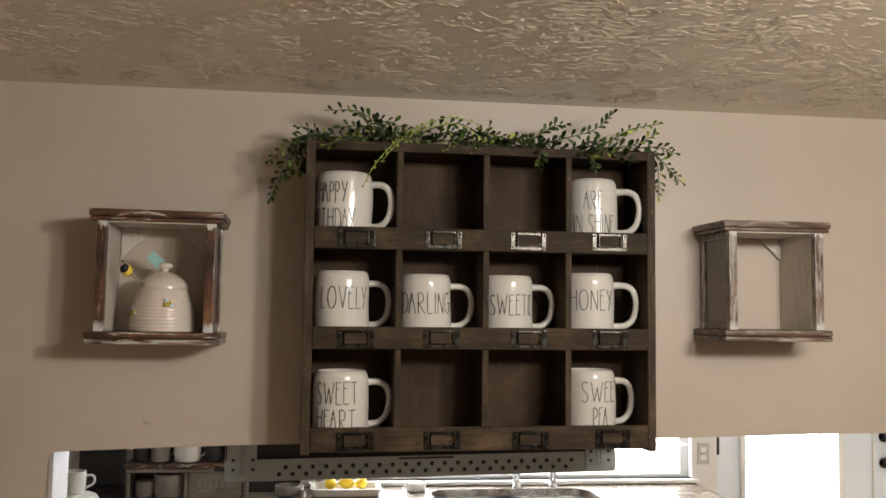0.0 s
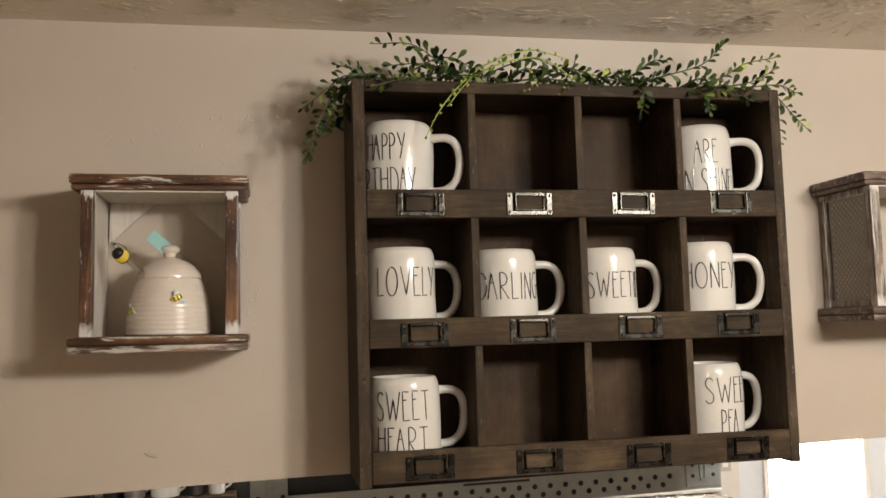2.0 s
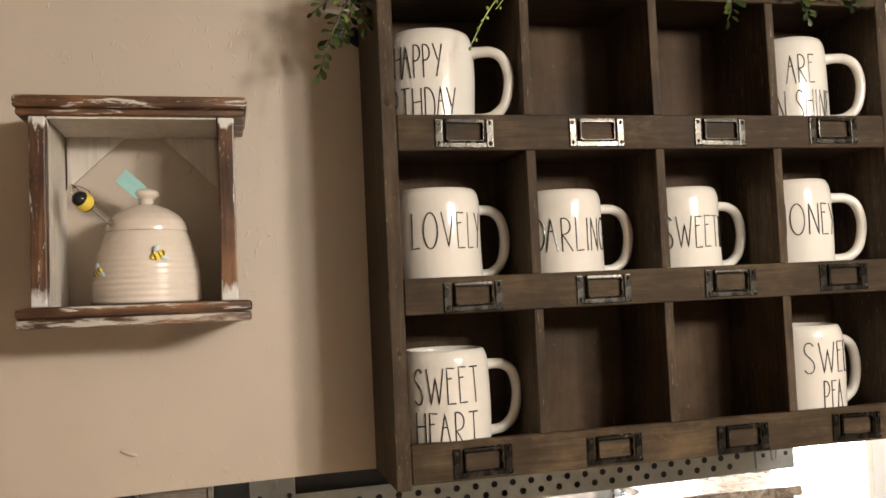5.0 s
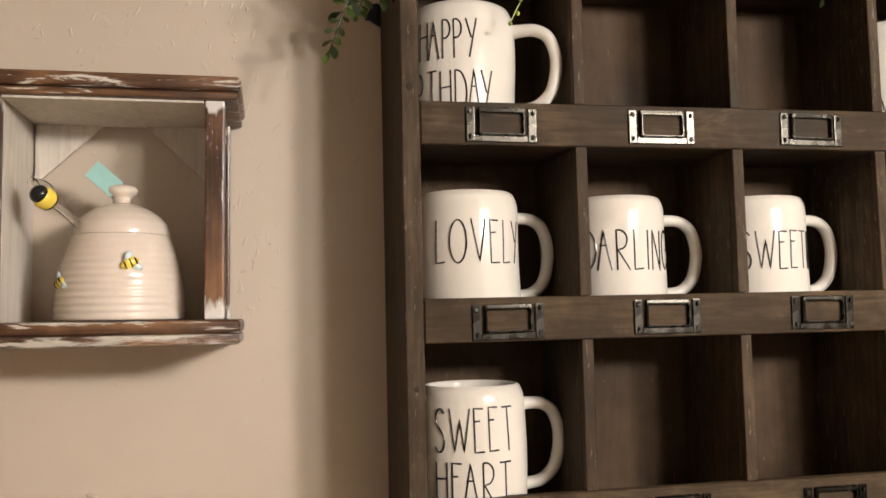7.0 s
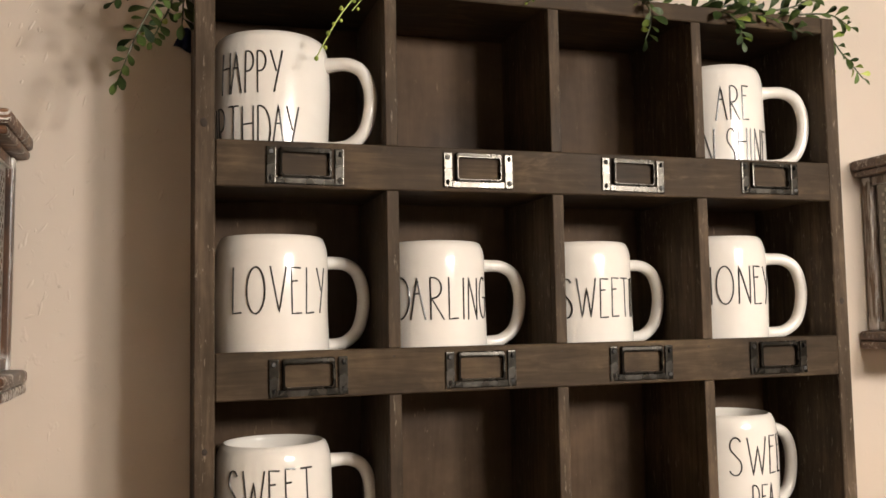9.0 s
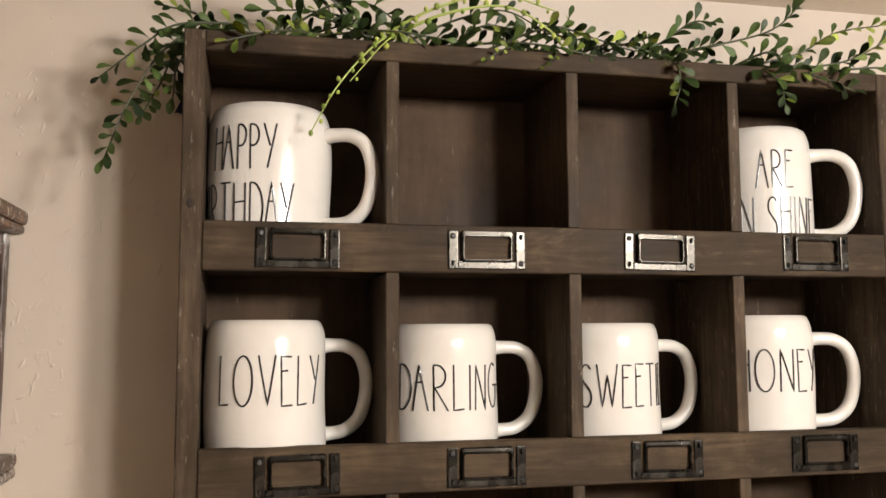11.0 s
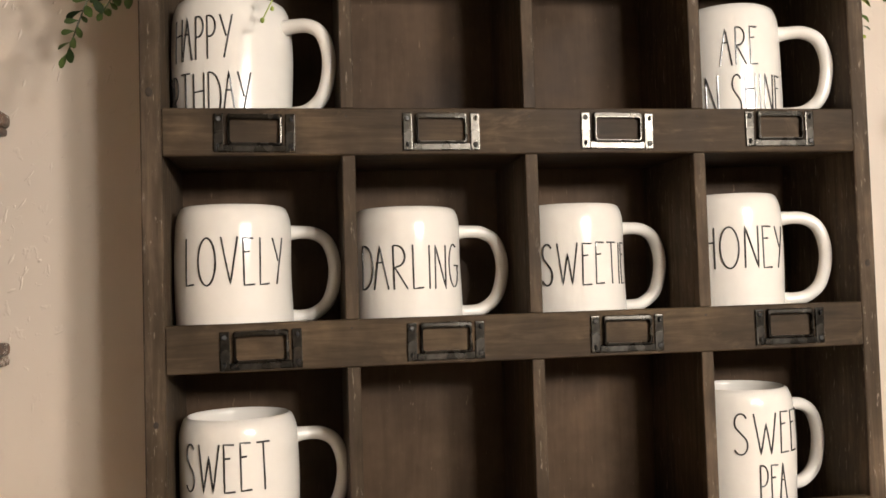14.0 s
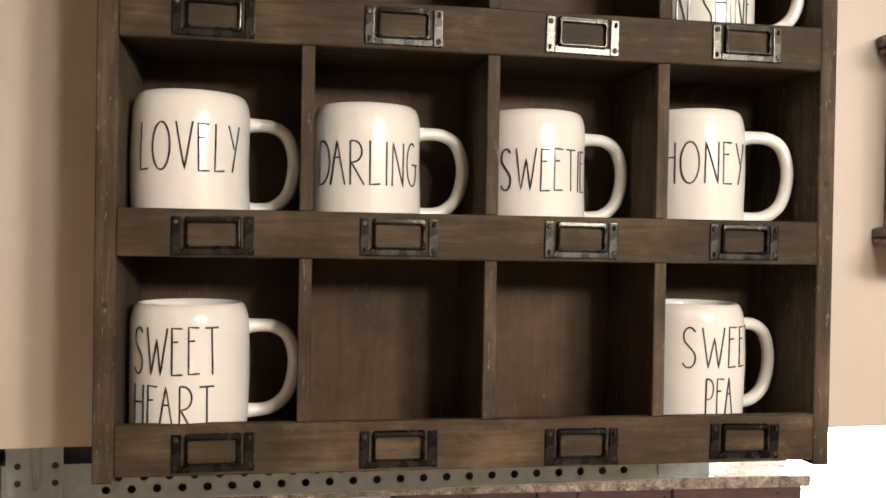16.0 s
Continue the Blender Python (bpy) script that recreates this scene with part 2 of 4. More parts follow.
M_BLACK = surface("black_enamel", (0.01, 0.01, 0.01), (0.02, 0.02, 0.02), 30, 120, 0.22, bump=0)
M_WING = surface("pale_blue_enamel", (0.5, 0.62, 0.66), (0.62, 0.72, 0.75), 40, 150, 0.25, bump=0)
M_TAG = surface("teal_card", (0.25, 0.47, 0.44), (0.31, 0.55, 0.51), 20, 120, 0.7, bump=0.06)
M_CLEAR = glass("clear_plastic", (0.95, 0.95, 0.93), 0.08)
M_PANE = glass("window_glass")
M_RED = surface("dark_red_glaze", (0.09, 0.012, 0.012), (0.14, 0.02, 0.02), 20, 80, 0.25, bump=0)
M_LEMON = surface("lemon_peel", (0.75, 0.5, 0.02), (0.85, 0.62, 0.05), 40, 200, 0.4, bump=0.3)
M_OUTSIDE = glow("bright_overcast_outside", (0.95, 0.98, 1.0), 11.0)

# ---- mesh helpers ----


def box(bm, x0, x1, y0, y1, z0, z1, bevel=0.0, segments=1):
    made = bmesh.ops.create_cube(bm, size=1.0)["verts"]
    bmesh.ops.transform(bm, verts=made, matrix=Matrix.LocRotScale(((x0 + x1) / 2, (y0 + y1) / 2, (z0 + z1) / 2), None, (x1 - x0, y1 - y0, z1 - z0)))
    if bevel:
        edges = list({e for v in made for e in v.link_edges})
        made = bmesh.ops.bevel(bm, geom=edges, offset=bevel, segments=segments, profile=0.6, affect="EDGES")["verts"]
    return made


def block(x0, x1, y0, y1, z0, z1, bevel=0.0, segments=1):
    bm = bmesh.new()
    box(bm, x0, x1, y0, y1, z0, z1, bevel, segments)
    return bm


def lathe(bm, profile, steps=40, centre=(0, 0, 0), caps=True):
    """Turns a list of (radius, height) round the upright axis."""
    rings = []
    for r, z in profile:
        rings.append([bm.verts.new((centre[0] + r * math.cos(a), centre[1] + r * math.sin(a), centre[2] + z)) for a in (2 * math.pi * k / steps for k in range(steps))])
    for a, b in zip(rings, rings[1:]):
        for k in range(steps):
            bm.faces.new((a[k], a[(k + 1) % steps], b[(k + 1) % steps], b[k]))
    if caps:
        bm.faces.new(rings[0][::-1])
        bm.faces.new(rings[-1])
    return [v for ring in rings for v in ring]


def tube(bm, points, radii, sides=8, flat=1.0):
    """A round bar along a line of points."""
    pts = [Vector(p) for p in points]
    rings = []
    side = None
    for k, p in enumerate(pts):
        ahead = (pts[min(k + 1, len(pts) - 1)] - pts[max(k - 1, 0)]).normalized()
        if side is None:
            side = ahead.cross(Vector((0, 1, 0)) if abs(ahead.y) < 0.9 else Vector((1, 0, 0))).normalized()
        side = (side - ahead * side.dot(ahead)).normalized()
        up = ahead.cross(side)
        r = radii[k] if isinstance(radii, (list, tuple)) else radii
        rings.append([bm.verts.new(p + r * (math.cos(a) * side + flat * math.sin(a) * up)) for a in (2 * math.pi * j / sides for j in range(sides))])
    for a, b in zip(rings, rings[1:]):
        for j in range(sides):
            bm.faces.new((a[j], a[(j + 1) % sides], b[(j + 1) % sides], b[j]))
    bm.faces.new(rings[0][::-1])
    bm.faces.new(rings[-1])


def curve_points(points, steps=6):
    """A smooth line through a few points."""
    p = [Vector(q) for q in points]
    p = [2 * p[0] - p[1], *p, 2 * p[-1] - p[-2]]
    out = []
    for a, b, c, d in zip(p, p[1:], p[2:], p[3:]):
        for k in range(steps):
            t = k / steps
            out.append(0.5 * (2 * b + (c - a) * t + (2 * a - 5 * b + 4 * c - d) * t * t + (3 * b - a - 3 * c + d) * t ** 3))
    return [*out, p[-2]]


def mesh_of(name, bm, material, smooth=False, sharp=35):
    bmesh.ops.recalc_face_normals(bm, faces=bm.faces)
    if smooth:
        for f in bm.faces:
            f.smooth = True
        for e in bm.edges:
            if len(e.link_faces) == 2 and e.calc_face_angle(0) > radians(sharp):
                e.smooth = False
    me = bpy.data.meshes.new(name)
    bm.to_mesh(me)
    bm.free()
    me.materials.append(material)
    return me


def part(name, bm, material, parent, label="", smooth=False, sharp=35):
    """One mesh object under a thing or a part, in the parent's own axes."""
    ob = new(name, mesh_of(name, bm, material, smooth, sharp))
    ob.parent = parent
    return tagged(ob, label)


def thing(name, label, category, m=None, group="", kind=""):
    ob = new(name)
    ob.empty_display_size = 0.05
    if m is not None:
        ob.matrix_world = m
    return tagged(ob, label, category, group, kind)


def structure(name, bm, material, label, smooth=False):
    return tagged(new(name, mesh_of(name, bm, material, smooth)), label, name.split("_")[0], "", "structure")


# ---- the room and the kitchen behind its pass-through ----
WALL, BACK, CEIL = 1.775, 1.895, 2.34
OPEN_L, OPEN_R = -0.527, 2.1
KITCHEN = 4.53


def prism(bm, outline, y0, y1):
    """An upright slab from an outline in x and z."""
    a = [bm.verts.new((x, y0, z)) for x, z in outline]
    b = [bm.verts.new((x, y1, z)) for x, z in outline]
    bm.faces.new(a)
    bm.faces.new(b[::-1])
    for k in range(len(a)):
        j = (k + 1) % len(a)
        bm.faces.new((a[k], b[k], b[j], a[j]))


bm = bmesh.new()
prism(bm, [(-2.6, 0), (OPEN_L, 0), (OPEN_L, 1.525), (-2.6, 1.525)], WALL, BACK)
prism(bm, [(-2.6, 1.525), (OPEN_L, 1.525), (-0.29, 1.534), (-0.09, 1.539), (0.83, 1.551), (1.25, 1.561), (OPEN_R, 1.566), (3.6, 1.566), (3.6, CEIL), (-2.6, CEIL)], WALL, BACK)
prism(bm, [(OPEN_R, 0), (3.6, 0), (3.6, 1.566), (OPEN_R, 1.566)], WALL, BACK)
prism(bm, [(OPEN_L, 0), (OPEN_R, 0), (OPEN_R, 0.95), (OPEN_L, 0.95)], WALL, BACK)


def trowel_ridges(bm, count):
    """Short curved ridges of plaster left on the wall, thickest high up beside the organiser, and stray specks."""
    rng = random.Random(21)
    for k in range(count):
        strong = k < count * 0.45
        if strong:
            x0, z0 = rng.gauss(-0.24, 0.14), min(2.26, rng.gauss(2.04, 0.12))
            turn, bend = rng.gauss(1.15, 0.4), rng.uniform(-12, 12)
            long, high, half = rng.uniform(0.004, 0.015), rng.uniform(0.0005, 0.0012), rng.uniform(0.0014, 0.0028)
        else:
            x0, z0 = rng.uniform(-0.95, 1.25), 2.27 - 0.62 * rng.random() ** 2.4
            turn, bend = rng.gauss(1.2, 0.6), rng.uniform(-20, 20)
            long, high, half = rng.uniform(0.002, 0.004), rng.uniform(0.0003, 0.0006), rng.uniform(0.0012, 0.0020)
        rows = []
        for i in range(6):
            s = (i / 5 - 0.5) * long
            a = turn + bend * s
            swell = math.sin(math.pi * (0.12 + 0.76 * i / 5)) * rng.uniform(0.5, 1.0)
            x, z = x0 + s * math.cos(a), z0 + s * math.sin(a)
            px, pz = -math.sin(a) * half * (0.3 + 0.7 * swell), math.cos(a) * half * (0.3 + 0.7 * swell)
            rows.append([bm.verts.new((x + f * px, WALL - h, z + f * pz)) for f, h in ((-1, -0.0004), (-0.4, high * swell), (0.35, high * swell * 0.9), (1.2, -0.0004))])
        for p, q in zip(rows, rows[1:]):
            for i in range(3):
                bm.faces.new((p[i], p[i + 1], q[i + 1], q[i])).smooth = True


trowel_ridges(bm, 420)
structure("wall_north", bm, M_WALL, "beige textured drywall with a wide pass-through to the kitchen")
# Unseen walls close the room to bounce light; the south one sets fill.
structure("wall_east", block(3.6, 3.72, -3.0, 4.65, 0, CEIL), M_WALL, "unseen beige wall that closes the room to bounce light")
structure("wall_west", block(-2.72, -2.6, -3.0, 4.65, 0, CEIL), M_WALL, "unseen beige wall that closes the room to bounce light")
structure("wall_south", block(-2.6, 3.6, -3.12, -3.0, 0, CEIL), M_WALL, "unseen beige wall that closes the room to bounce light")
# Added floor, out of view, that throws fill light upward.
structure("floor", block(-2.72, 3.72, -3.12, 4.66, -0.1, 0), M_FLOOR, "unseen floor, coloured tan to bounce fill light")
bm = bmesh.new()
prism(bm, [(-2.72, 2.276), (3.72, 2.336), (3.72, 2.45), (-2.72, 2.45)], -3.12, 4.66)


def stomp_ridges(bm, fans, flecks):
    """Fans of thin plaster ridges left by a stomp brush on the underside of the ceiling, and stray flecks."""
    rng = random.Random(7)

    def ridge(x0, y0, turn, bend, long, high, half, steps):
        rows = []
        for k in range(steps + 1):
            s = (k / steps - 0.5) * long
            a = turn + bend * s
            x, y = x0 + s * math.cos(a), min(y0 + s * math.sin(a), 1.765)
            z = 2.3013 + 0.00932 * x
            swell = math.sin(math.pi * (0.1 + 0.8 * k / steps)) * rng.uniform(0.45, 1.0)
            px, py = -math.sin(a) * half * (0.35 + 0.65 * swell), math.cos(a) * half * (0.35 + 0.65 * swell)
            rows.append([bm.verts.new((x + f * px, y + f * py, z + h)) for f, h in ((-1, 0.0005), (-0.45, -high * swell), (0.3, -high * swell * 0.9), (1.2, 0.0005))])
        for p, q in zip(rows, rows[1:]):
            for k in range(3):
                bm.faces.new((p[k], q[k], q[k + 1], p[k + 1])).smooth = True

    for _ in range(fans):
        cx, cy = rng.uniform(-1.1, 1.9), rng.uniform(0.9, 1.71)
        main = rng.gauss(0, 0.4) if rng.random() < 0.7 else rng.uniform(0, math.pi)
        bend, spread = rng.uniform(-14, 14), rng.uniform(-3.0, 3.0)
        step, count = rng.uniform(0.0040, 0.0075), rng.randint(8, 18)
        wide = rng.uniform(0.02, 0.05)
        for j in range(count):
            off = (j - count / 2) * step + rng.gauss(0, 0.002)
            for piece in range(rng.randint(1, 4)):
                along = rng.uniform(-wide, wide)
                ridge(cx + along * math.cos(main) - off * math.sin(main), cy + along * math.sin(main) + off * math.cos(main), main + spread * off * 4 + rng.gauss(0, 0.16), bend, rng.uniform(0.006, 0.026), rng.uniform(0.0007, 0.0021), rng.uniform(0.00035, 0.0008), 4)
    for _ in range(flecks):
        ridge(rng.uniform(-1.1, 1.9), rng.uniform(0.9, 1.74), rng.gauss(0, 0.6), 0, rng.uniform(0.003, 0.009), rng.uniform(0.0006, 0.0016), rng.uniform(0.0005, 0.0011), 2)


stomp_ridges(bm, 560, 4200)
structure("ceiling", bm, M_CEIL, "taupe glossy ceiling with stomped plaster texture")
# torn white corner of the opening's side
bm = bmesh.new()
box(bm, OPEN_L, OPEN_L + 0.004, WALL + 0.003, BACK + 0.004, 0.95, 1.523, 0.0015)
for k in range(26):
    z = 0.96 + k * 0.0212
    box(bm, OPEN_L - 0.004, OPEN_L + 0.006, WALL - 0.003, WALL + 0.004 + 0.003 * random.random(), z, z + 0.021 + 0.004 * random.random(), 0.001)
structure("trim", bm, M_TRIM, "bare white plaster edge of the pass-through opening")

bm = bmesh.new()
for x, z, w, h, turn in ((-0.339, 1.586, 0.012, 0.0032, 22), (0.735, 1.84, 0.004, 0.008, 10), (0.733, 1.70, 0.006, 0.008, -20)):
    made = bmesh.ops.create_uvsphere(bm, u_segments=12, v_segments=8, radius=1.0)["verts"]
    bmesh.ops.transform(bm, verts=made, matrix=pose(x, WALL, z, 0, turn, 0) @ Matrix.Diagonal((w, 0.0035, h, 1)))
structure("plaster_chips", bm, M_WALL, "small painted plaster lumps on the wall", True)

# kitchen back wall with a window and a glazed door
bm = bmesh.new()
WX0, WX1, WZ0, WZ1 = 0.03, 2.09, 0.935, 1.95
DX0, DX1, DZ1 = 2.235, 3.33, 2.05
for x0, x1, z0, z1 in ((-2.6, WX0, 0, CEIL), (WX0, WX1, 0, WZ0), (WX0, WX1, WZ1, CEIL), (WX1, DX0, 0, CEIL), (DX0, DX1, DZ1, CEIL), (DX1, 3.6, 0, CEIL)):
    box(bm, x0, x1, KITCHEN, KITCHEN + 0.12, z0, z1)
structure("wall_kitchen", bm, M_KITCHEN, "kitchen wall behind the sink, paled to grey for the glare")


def window():
    w = thing("window_1", "white framed kitchen window with lowered white blinds", "window", kind="structure")
    part("window_sill", block(WX0 - 0.03, WX1 + 0.03, KITCHEN - 0.03, KITCHEN + 0.05, WZ0 - 0.022, WZ0, 0.004), M_WHITE, w)
    bm = bmesh.new()
    for x0, x1, z0, z1 in ((WX0, WX0 + 0.05, WZ0, WZ1), (WX1 - 0.05, WX1, WZ0, WZ1), (WX0 + 0.05, WX1 - 0.05, WZ0, WZ0 + 0.02), (WX0 + 0.05, WX1 - 0.05, WZ1 - 0.05, WZ1), (1.02, 1.07, WZ0 + 0.02, WZ1 - 0.05)):
        box(bm, x0, x1, KITCHEN + 0.05, KITCHEN + 0.1, z0, z1, 0.004)
    part("window_frame", bm, M_WHITE, w)
    for x0, x1 in ((WX0 + 0.05, 1.02), (1.07, WX1 - 0.05)):
        pane = part("pane", block(x0, x1, KITCHEN + 0.07, KITCHEN + 0.075, WZ0 + 0.02, WZ1 - 0.05), M_PANE, w)
        pane.visible_shadow = False
    blind = part("blind_rail", block(WX0 + 0.02, WX1 - 0.02, KITCHEN + 0.005, KITCHEN + 0.035, WZ1 - 0.04, WZ1 - 0.005, 0.003), M_WHITE, w)
    bm = bmesh.new()
    box(bm, -(WX1 - WX0) / 2 + 0.02, (WX1 - WX0) / 2 - 0.02, -0.012, 0.012, -0.0008, 0.0008)
    slat = mesh_of("slat", bm, M_WHITE)
    for k in range(19):
        s = new("slat", slat)
        s.parent = blind
        s.matrix_local = pose((WX0 + WX1) / 2, KITCHEN + 0.02, WZ1 - 0.06 - 0.043 * k, 25, 0, 0)


def door():
    d = thing("door_1", "white kitchen door with a tall glass pane, deadbolt and knob", "door", kind="structure")
    GX0, GX1 = 2.405, 2.985
    bm = bmesh.new()
    for x0, x1, z0, z1 in ((DX0, GX0, 0.01, DZ1), (GX1, DX1, 0.01, DZ1), (GX0, GX1, 0.01, 0.3), (GX0, GX1, 1.9, DZ1)):
        box(bm, x0, x1, KITCHEN + 0.03, KITCHEN + 0.075, z0, z1, 0.002)
    part("leaf", bm, M_DOOR, d)
    bm = bmesh.new()
    for x0, x1, z0, z1 in ((GX0 - 0.02, GX0 + 0.012, 0.28, 1.92), (GX1 - 0.012, GX1 + 0.03, 0.28, 1.92)):
        box(bm, x0, x1, KITCHEN + 0.015, KITCHEN + 0.03, z0, z1, 0.004)
    box(bm, 3.19, 3.205, KITCHEN + 0.015, KITCHEN + 0.03, 0.02, DZ1 - 0.02, 0.004)
    part("moulding", bm, M_WHITE, d)
    pane = part("pane", block(GX0, GX1, KITCHEN + 0.05, KITCHEN + 0.055, 0.3, 1.9), M_PANE, d)
    pane.visible_shadow = False
    for z in (1.06, 1.75, 0.25):
        part("hinge", block(DX0 + 0.005, DX0 + 0.022, KITCHEN + 0.012, KITCHEN + 0.03, z, z + 0.1, 0.003), M_METAL, d)
    for name, z, r in (("deadbolt", 1.157, 0.032), ("knob", 1.007, 0.03)):
        bm = bmesh.new()
        made = lathe(bm, [(r, 0), (r, 0.006), (r * 0.45, 0.01), (r * 0.4, 0.03), (r * 0.9, 0.036), (r * 0.95, 0.05), (r * 0.6, 0.06)], 24)
        bmesh.ops.transform(bm, verts=made, matrix=pose(3.265, KITCHEN + 0.03, z, 90, 0, 0))
        part(name, bm, M_METAL, d, smooth=True)


window()
door()
structure("backdrop", block(-4.0, 7.0, 6.4, 6.42, -0.5, 2.15), M_OUTSIDE, "bright white daylight outside the kitchen")
structure("ground", block(-40, 40, 4.75, 60, -0.3, -0.12), surface("grey_ground", (0.2, 0.2, 0.18), (0.3, 0.29, 0.26), 2, 30, 0.9), "pale grey ground outside")

# ---- wall organiser ----
UNIT = pose(0, 1.62, 1.5, 0, -0.45, 0)
IN_L, IN_R, OUT_L, OUT_R = 0.0, 0.70, -0.019, 0.718
DEPTH = 0.154
STRIPS = ((0.046, 0.094), (0.250, 0.295), (0.452, 0.497))
TOP0, TOP1 = 0.653, 0.672
DIVIDERS = (0.166, 0.346, 0.522)
FLOORS = tuple(s[0] + 0.015 for s in STRIPS)
HOLDERS = (
    ((0.0895, 0.0675), (0.2640, 0.0672), (0.4475, 0.0660), (0.6220, 0.0678)),
    ((0.0868, 0.2702), (0.2610, 0.2716), (0.4432, 0.2718), (0.6172, 0.2724)),
    ((0.0850, 0.4730), (0.2625, 0.4738), (0.4408, 0.4742), (0.6160, 0.4758)),
)


def holder_frame():
    """A pressed frame round an open window, on a plate that runs below it."""
    bm = bmesh.new()
    loops = []
    for hx, hz, zc, y in ((0.0256, 0.0152, 0.0030, 0.0000), (0.0253, 0.0149, 0.0030, -0.0030), (0.0246, 0.0142, 0.0030, -0.0042), (0.0239, 0.0123, 0.0020, -0.0044), (0.0236, 0.0119, 0.0018, -0.0050), (0.0231, 0.0114, 0.0017, -0.0050), (0.0227, 0.0110, 0.0017, -0.0042), (0.0226, 0.0109, 0.0017, -0.0004)):
        cut = 0.0018
        loops.append([bm.verts.new((x, y, zc + z)) for x, z in ((-hx + cut, -hz), (hx - cut, -hz), (hx, -hz + cut), (hx, hz - cut), (hx - cut, hz), (-hx + cut, hz), (-hx, hz - cut), (-hx, -hz + cut))])
    for a, b in zip(loops, loops[1:]):
        for k in range(8):
            bm.faces.new((a[k], a[(k + 1) % 8], b[(k + 1) % 8], b[k]))
    box(bm, -0.0284, 0.0284, -0.0018, 0.0, -0.0180, -0.0110, 0.0006)
    return mesh_of("label_holder", bm, M_METAL)


def label_holder(parent, x, z):
    h = tagged(new("label_holder", HOLDER), "tarnished metal label holder")
    h.parent = parent
    h.matrix_local = pose(x, -0.0012, z, 0, random.uniform(-1, 1), 0)
    for sx in (-1, 1):
        t = new("tab", TAB)
        t.parent = h
        t.matrix_local = pose(sx * 0.0330, 0, 0)
        for sz in (-1, 1):
            s = new("screw", SCREW)
            s.parent = h
            s.matrix_local = pose(sx * 0.0334, -0.0019, sz * 0.0128, 90, 0, 30 * sx + 40 * sz)
    return h


def screw_mesh():
    bm = bmesh.new()
    lathe(bm, [(0.0028, 0.0), (0.0028, 0.0006), (0.0020, 0.0014), (0.0006, 0.0015)], 12)
    box(bm, -0.002, 0.002, -0.0003, 0.0003, 0.0013, 0.0018)
    box(bm, -0.0003, 0.0003, -0.002, 0.002, 0.0013, 0.0018)
    return mesh_of("screw", bm, M_SCREW)


SCREW = screw_mesh()
HOLDER = holder_frame()
TAB = mesh_of("tab", block(-0.0046, 0.0046, -0.0020, 0.0, -0.0181, 0.0181, 0.0009, 3), M_METAL)


def organiser():
    u = thing("wall_organizer", "dark brown stained wooden cubby organizer hung on the wall", "shelf", UNIT)
    for x0, x1 in ((OUT_L, IN_L), (IN_R, OUT_R)):
        part("side_panel", block(x0, x1, 0, DEPTH, 0.04, TOP1, 0.0012), M_WOOD_Z, u)
    part("top_panel", block(IN_L, IN_R, 0.0125, DEPTH, TOP0 + 0.005, TOP1, 0.0012), M_WOOD_X, u)
    part("top_rail", block(IN_L, IN_R, 0.0005, 0.012, TOP0, TOP1, 0.0012), M_WOOD_X, u)
    part("back_panel", block(IN_L, IN_R, 0.140, 0.146, 0.046, TOP0 + 0.0045), M_PLY, u)
    for (z0, z1), f, row in zip(STRIPS, FLOORS, HOLDERS):
        part("shelf", block(IN_L, IN_R, 0.012, 0.1395, f - 0.012, f, 0.0008), M_WOOD_X, u)
        part("front_strip", block(IN_L + 0.0004, IN_R - 0.0004, -0.0008, 0.0115, z0, z1, 0.0012), M_WOOD_X, u)
        for x, z in row:
            label_holder(u, x, z)
    for k, x in enumerate(DIVIDERS):
        for row in range(3):
            z0 = FLOORS[row] + 0.0003
            z1 = STRIPS[row + 1][0] - 0.0003 if row < 2 else TOP0 - 0.0003
            bm = bmesh.new()
            box(bm, x, x + 0.0125, 0.0125, 0.1395, z0, z1 if row < 2 else z1 + 0.005, 0.0008)
            box(bm, x, x + 0.0125, 0.001, 0.0125, STRIPS[row][1] + 0.0003, z1, 0.0008)
            part("divider", bm, M_WOOD_Z, u)
    # dark knots in the side boards
    for x, z, r in ((-0.0105, 0.512, 0.0036), (0.709, 0.335, 0.003), (-0.009, 0.205, 0.0026)):
        bm = bmesh.new()
        made = bmesh.ops.create_uvsphere(bm, u_segments=14, v_segments=8, radius=1.0)["verts"]
        bmesh.ops.transform(bm, verts=made, matrix=pose(x, 0.0, z) @ Matrix.Diagonal((r, 0.0006, r * 1.25, 1)))
        part("knot", bm, M_KNOT, u, "dark knot in the wood", True)
    # small nail heads along the strips
    for z0, z1 in STRIPS:
        for x in DIVIDERS:
            part("nail", block(x + 0.004, x + 0.006, -0.0012, -0.0002, z1 - 0.009, z1 - 0.007), M_KNOT, u)
    return u


organiser()

# ---- mugs ----
HM = 0.143


def arc(cx, cz, rx, rz, a0, a1, n=14):
    return [(cx + rx * math.cos(radians(a0 + (a1 - a0) * k / n)), cz + rz * math.sin(radians(a0 + (a1 - a0) * k / n))) for k in range(n + 1)]


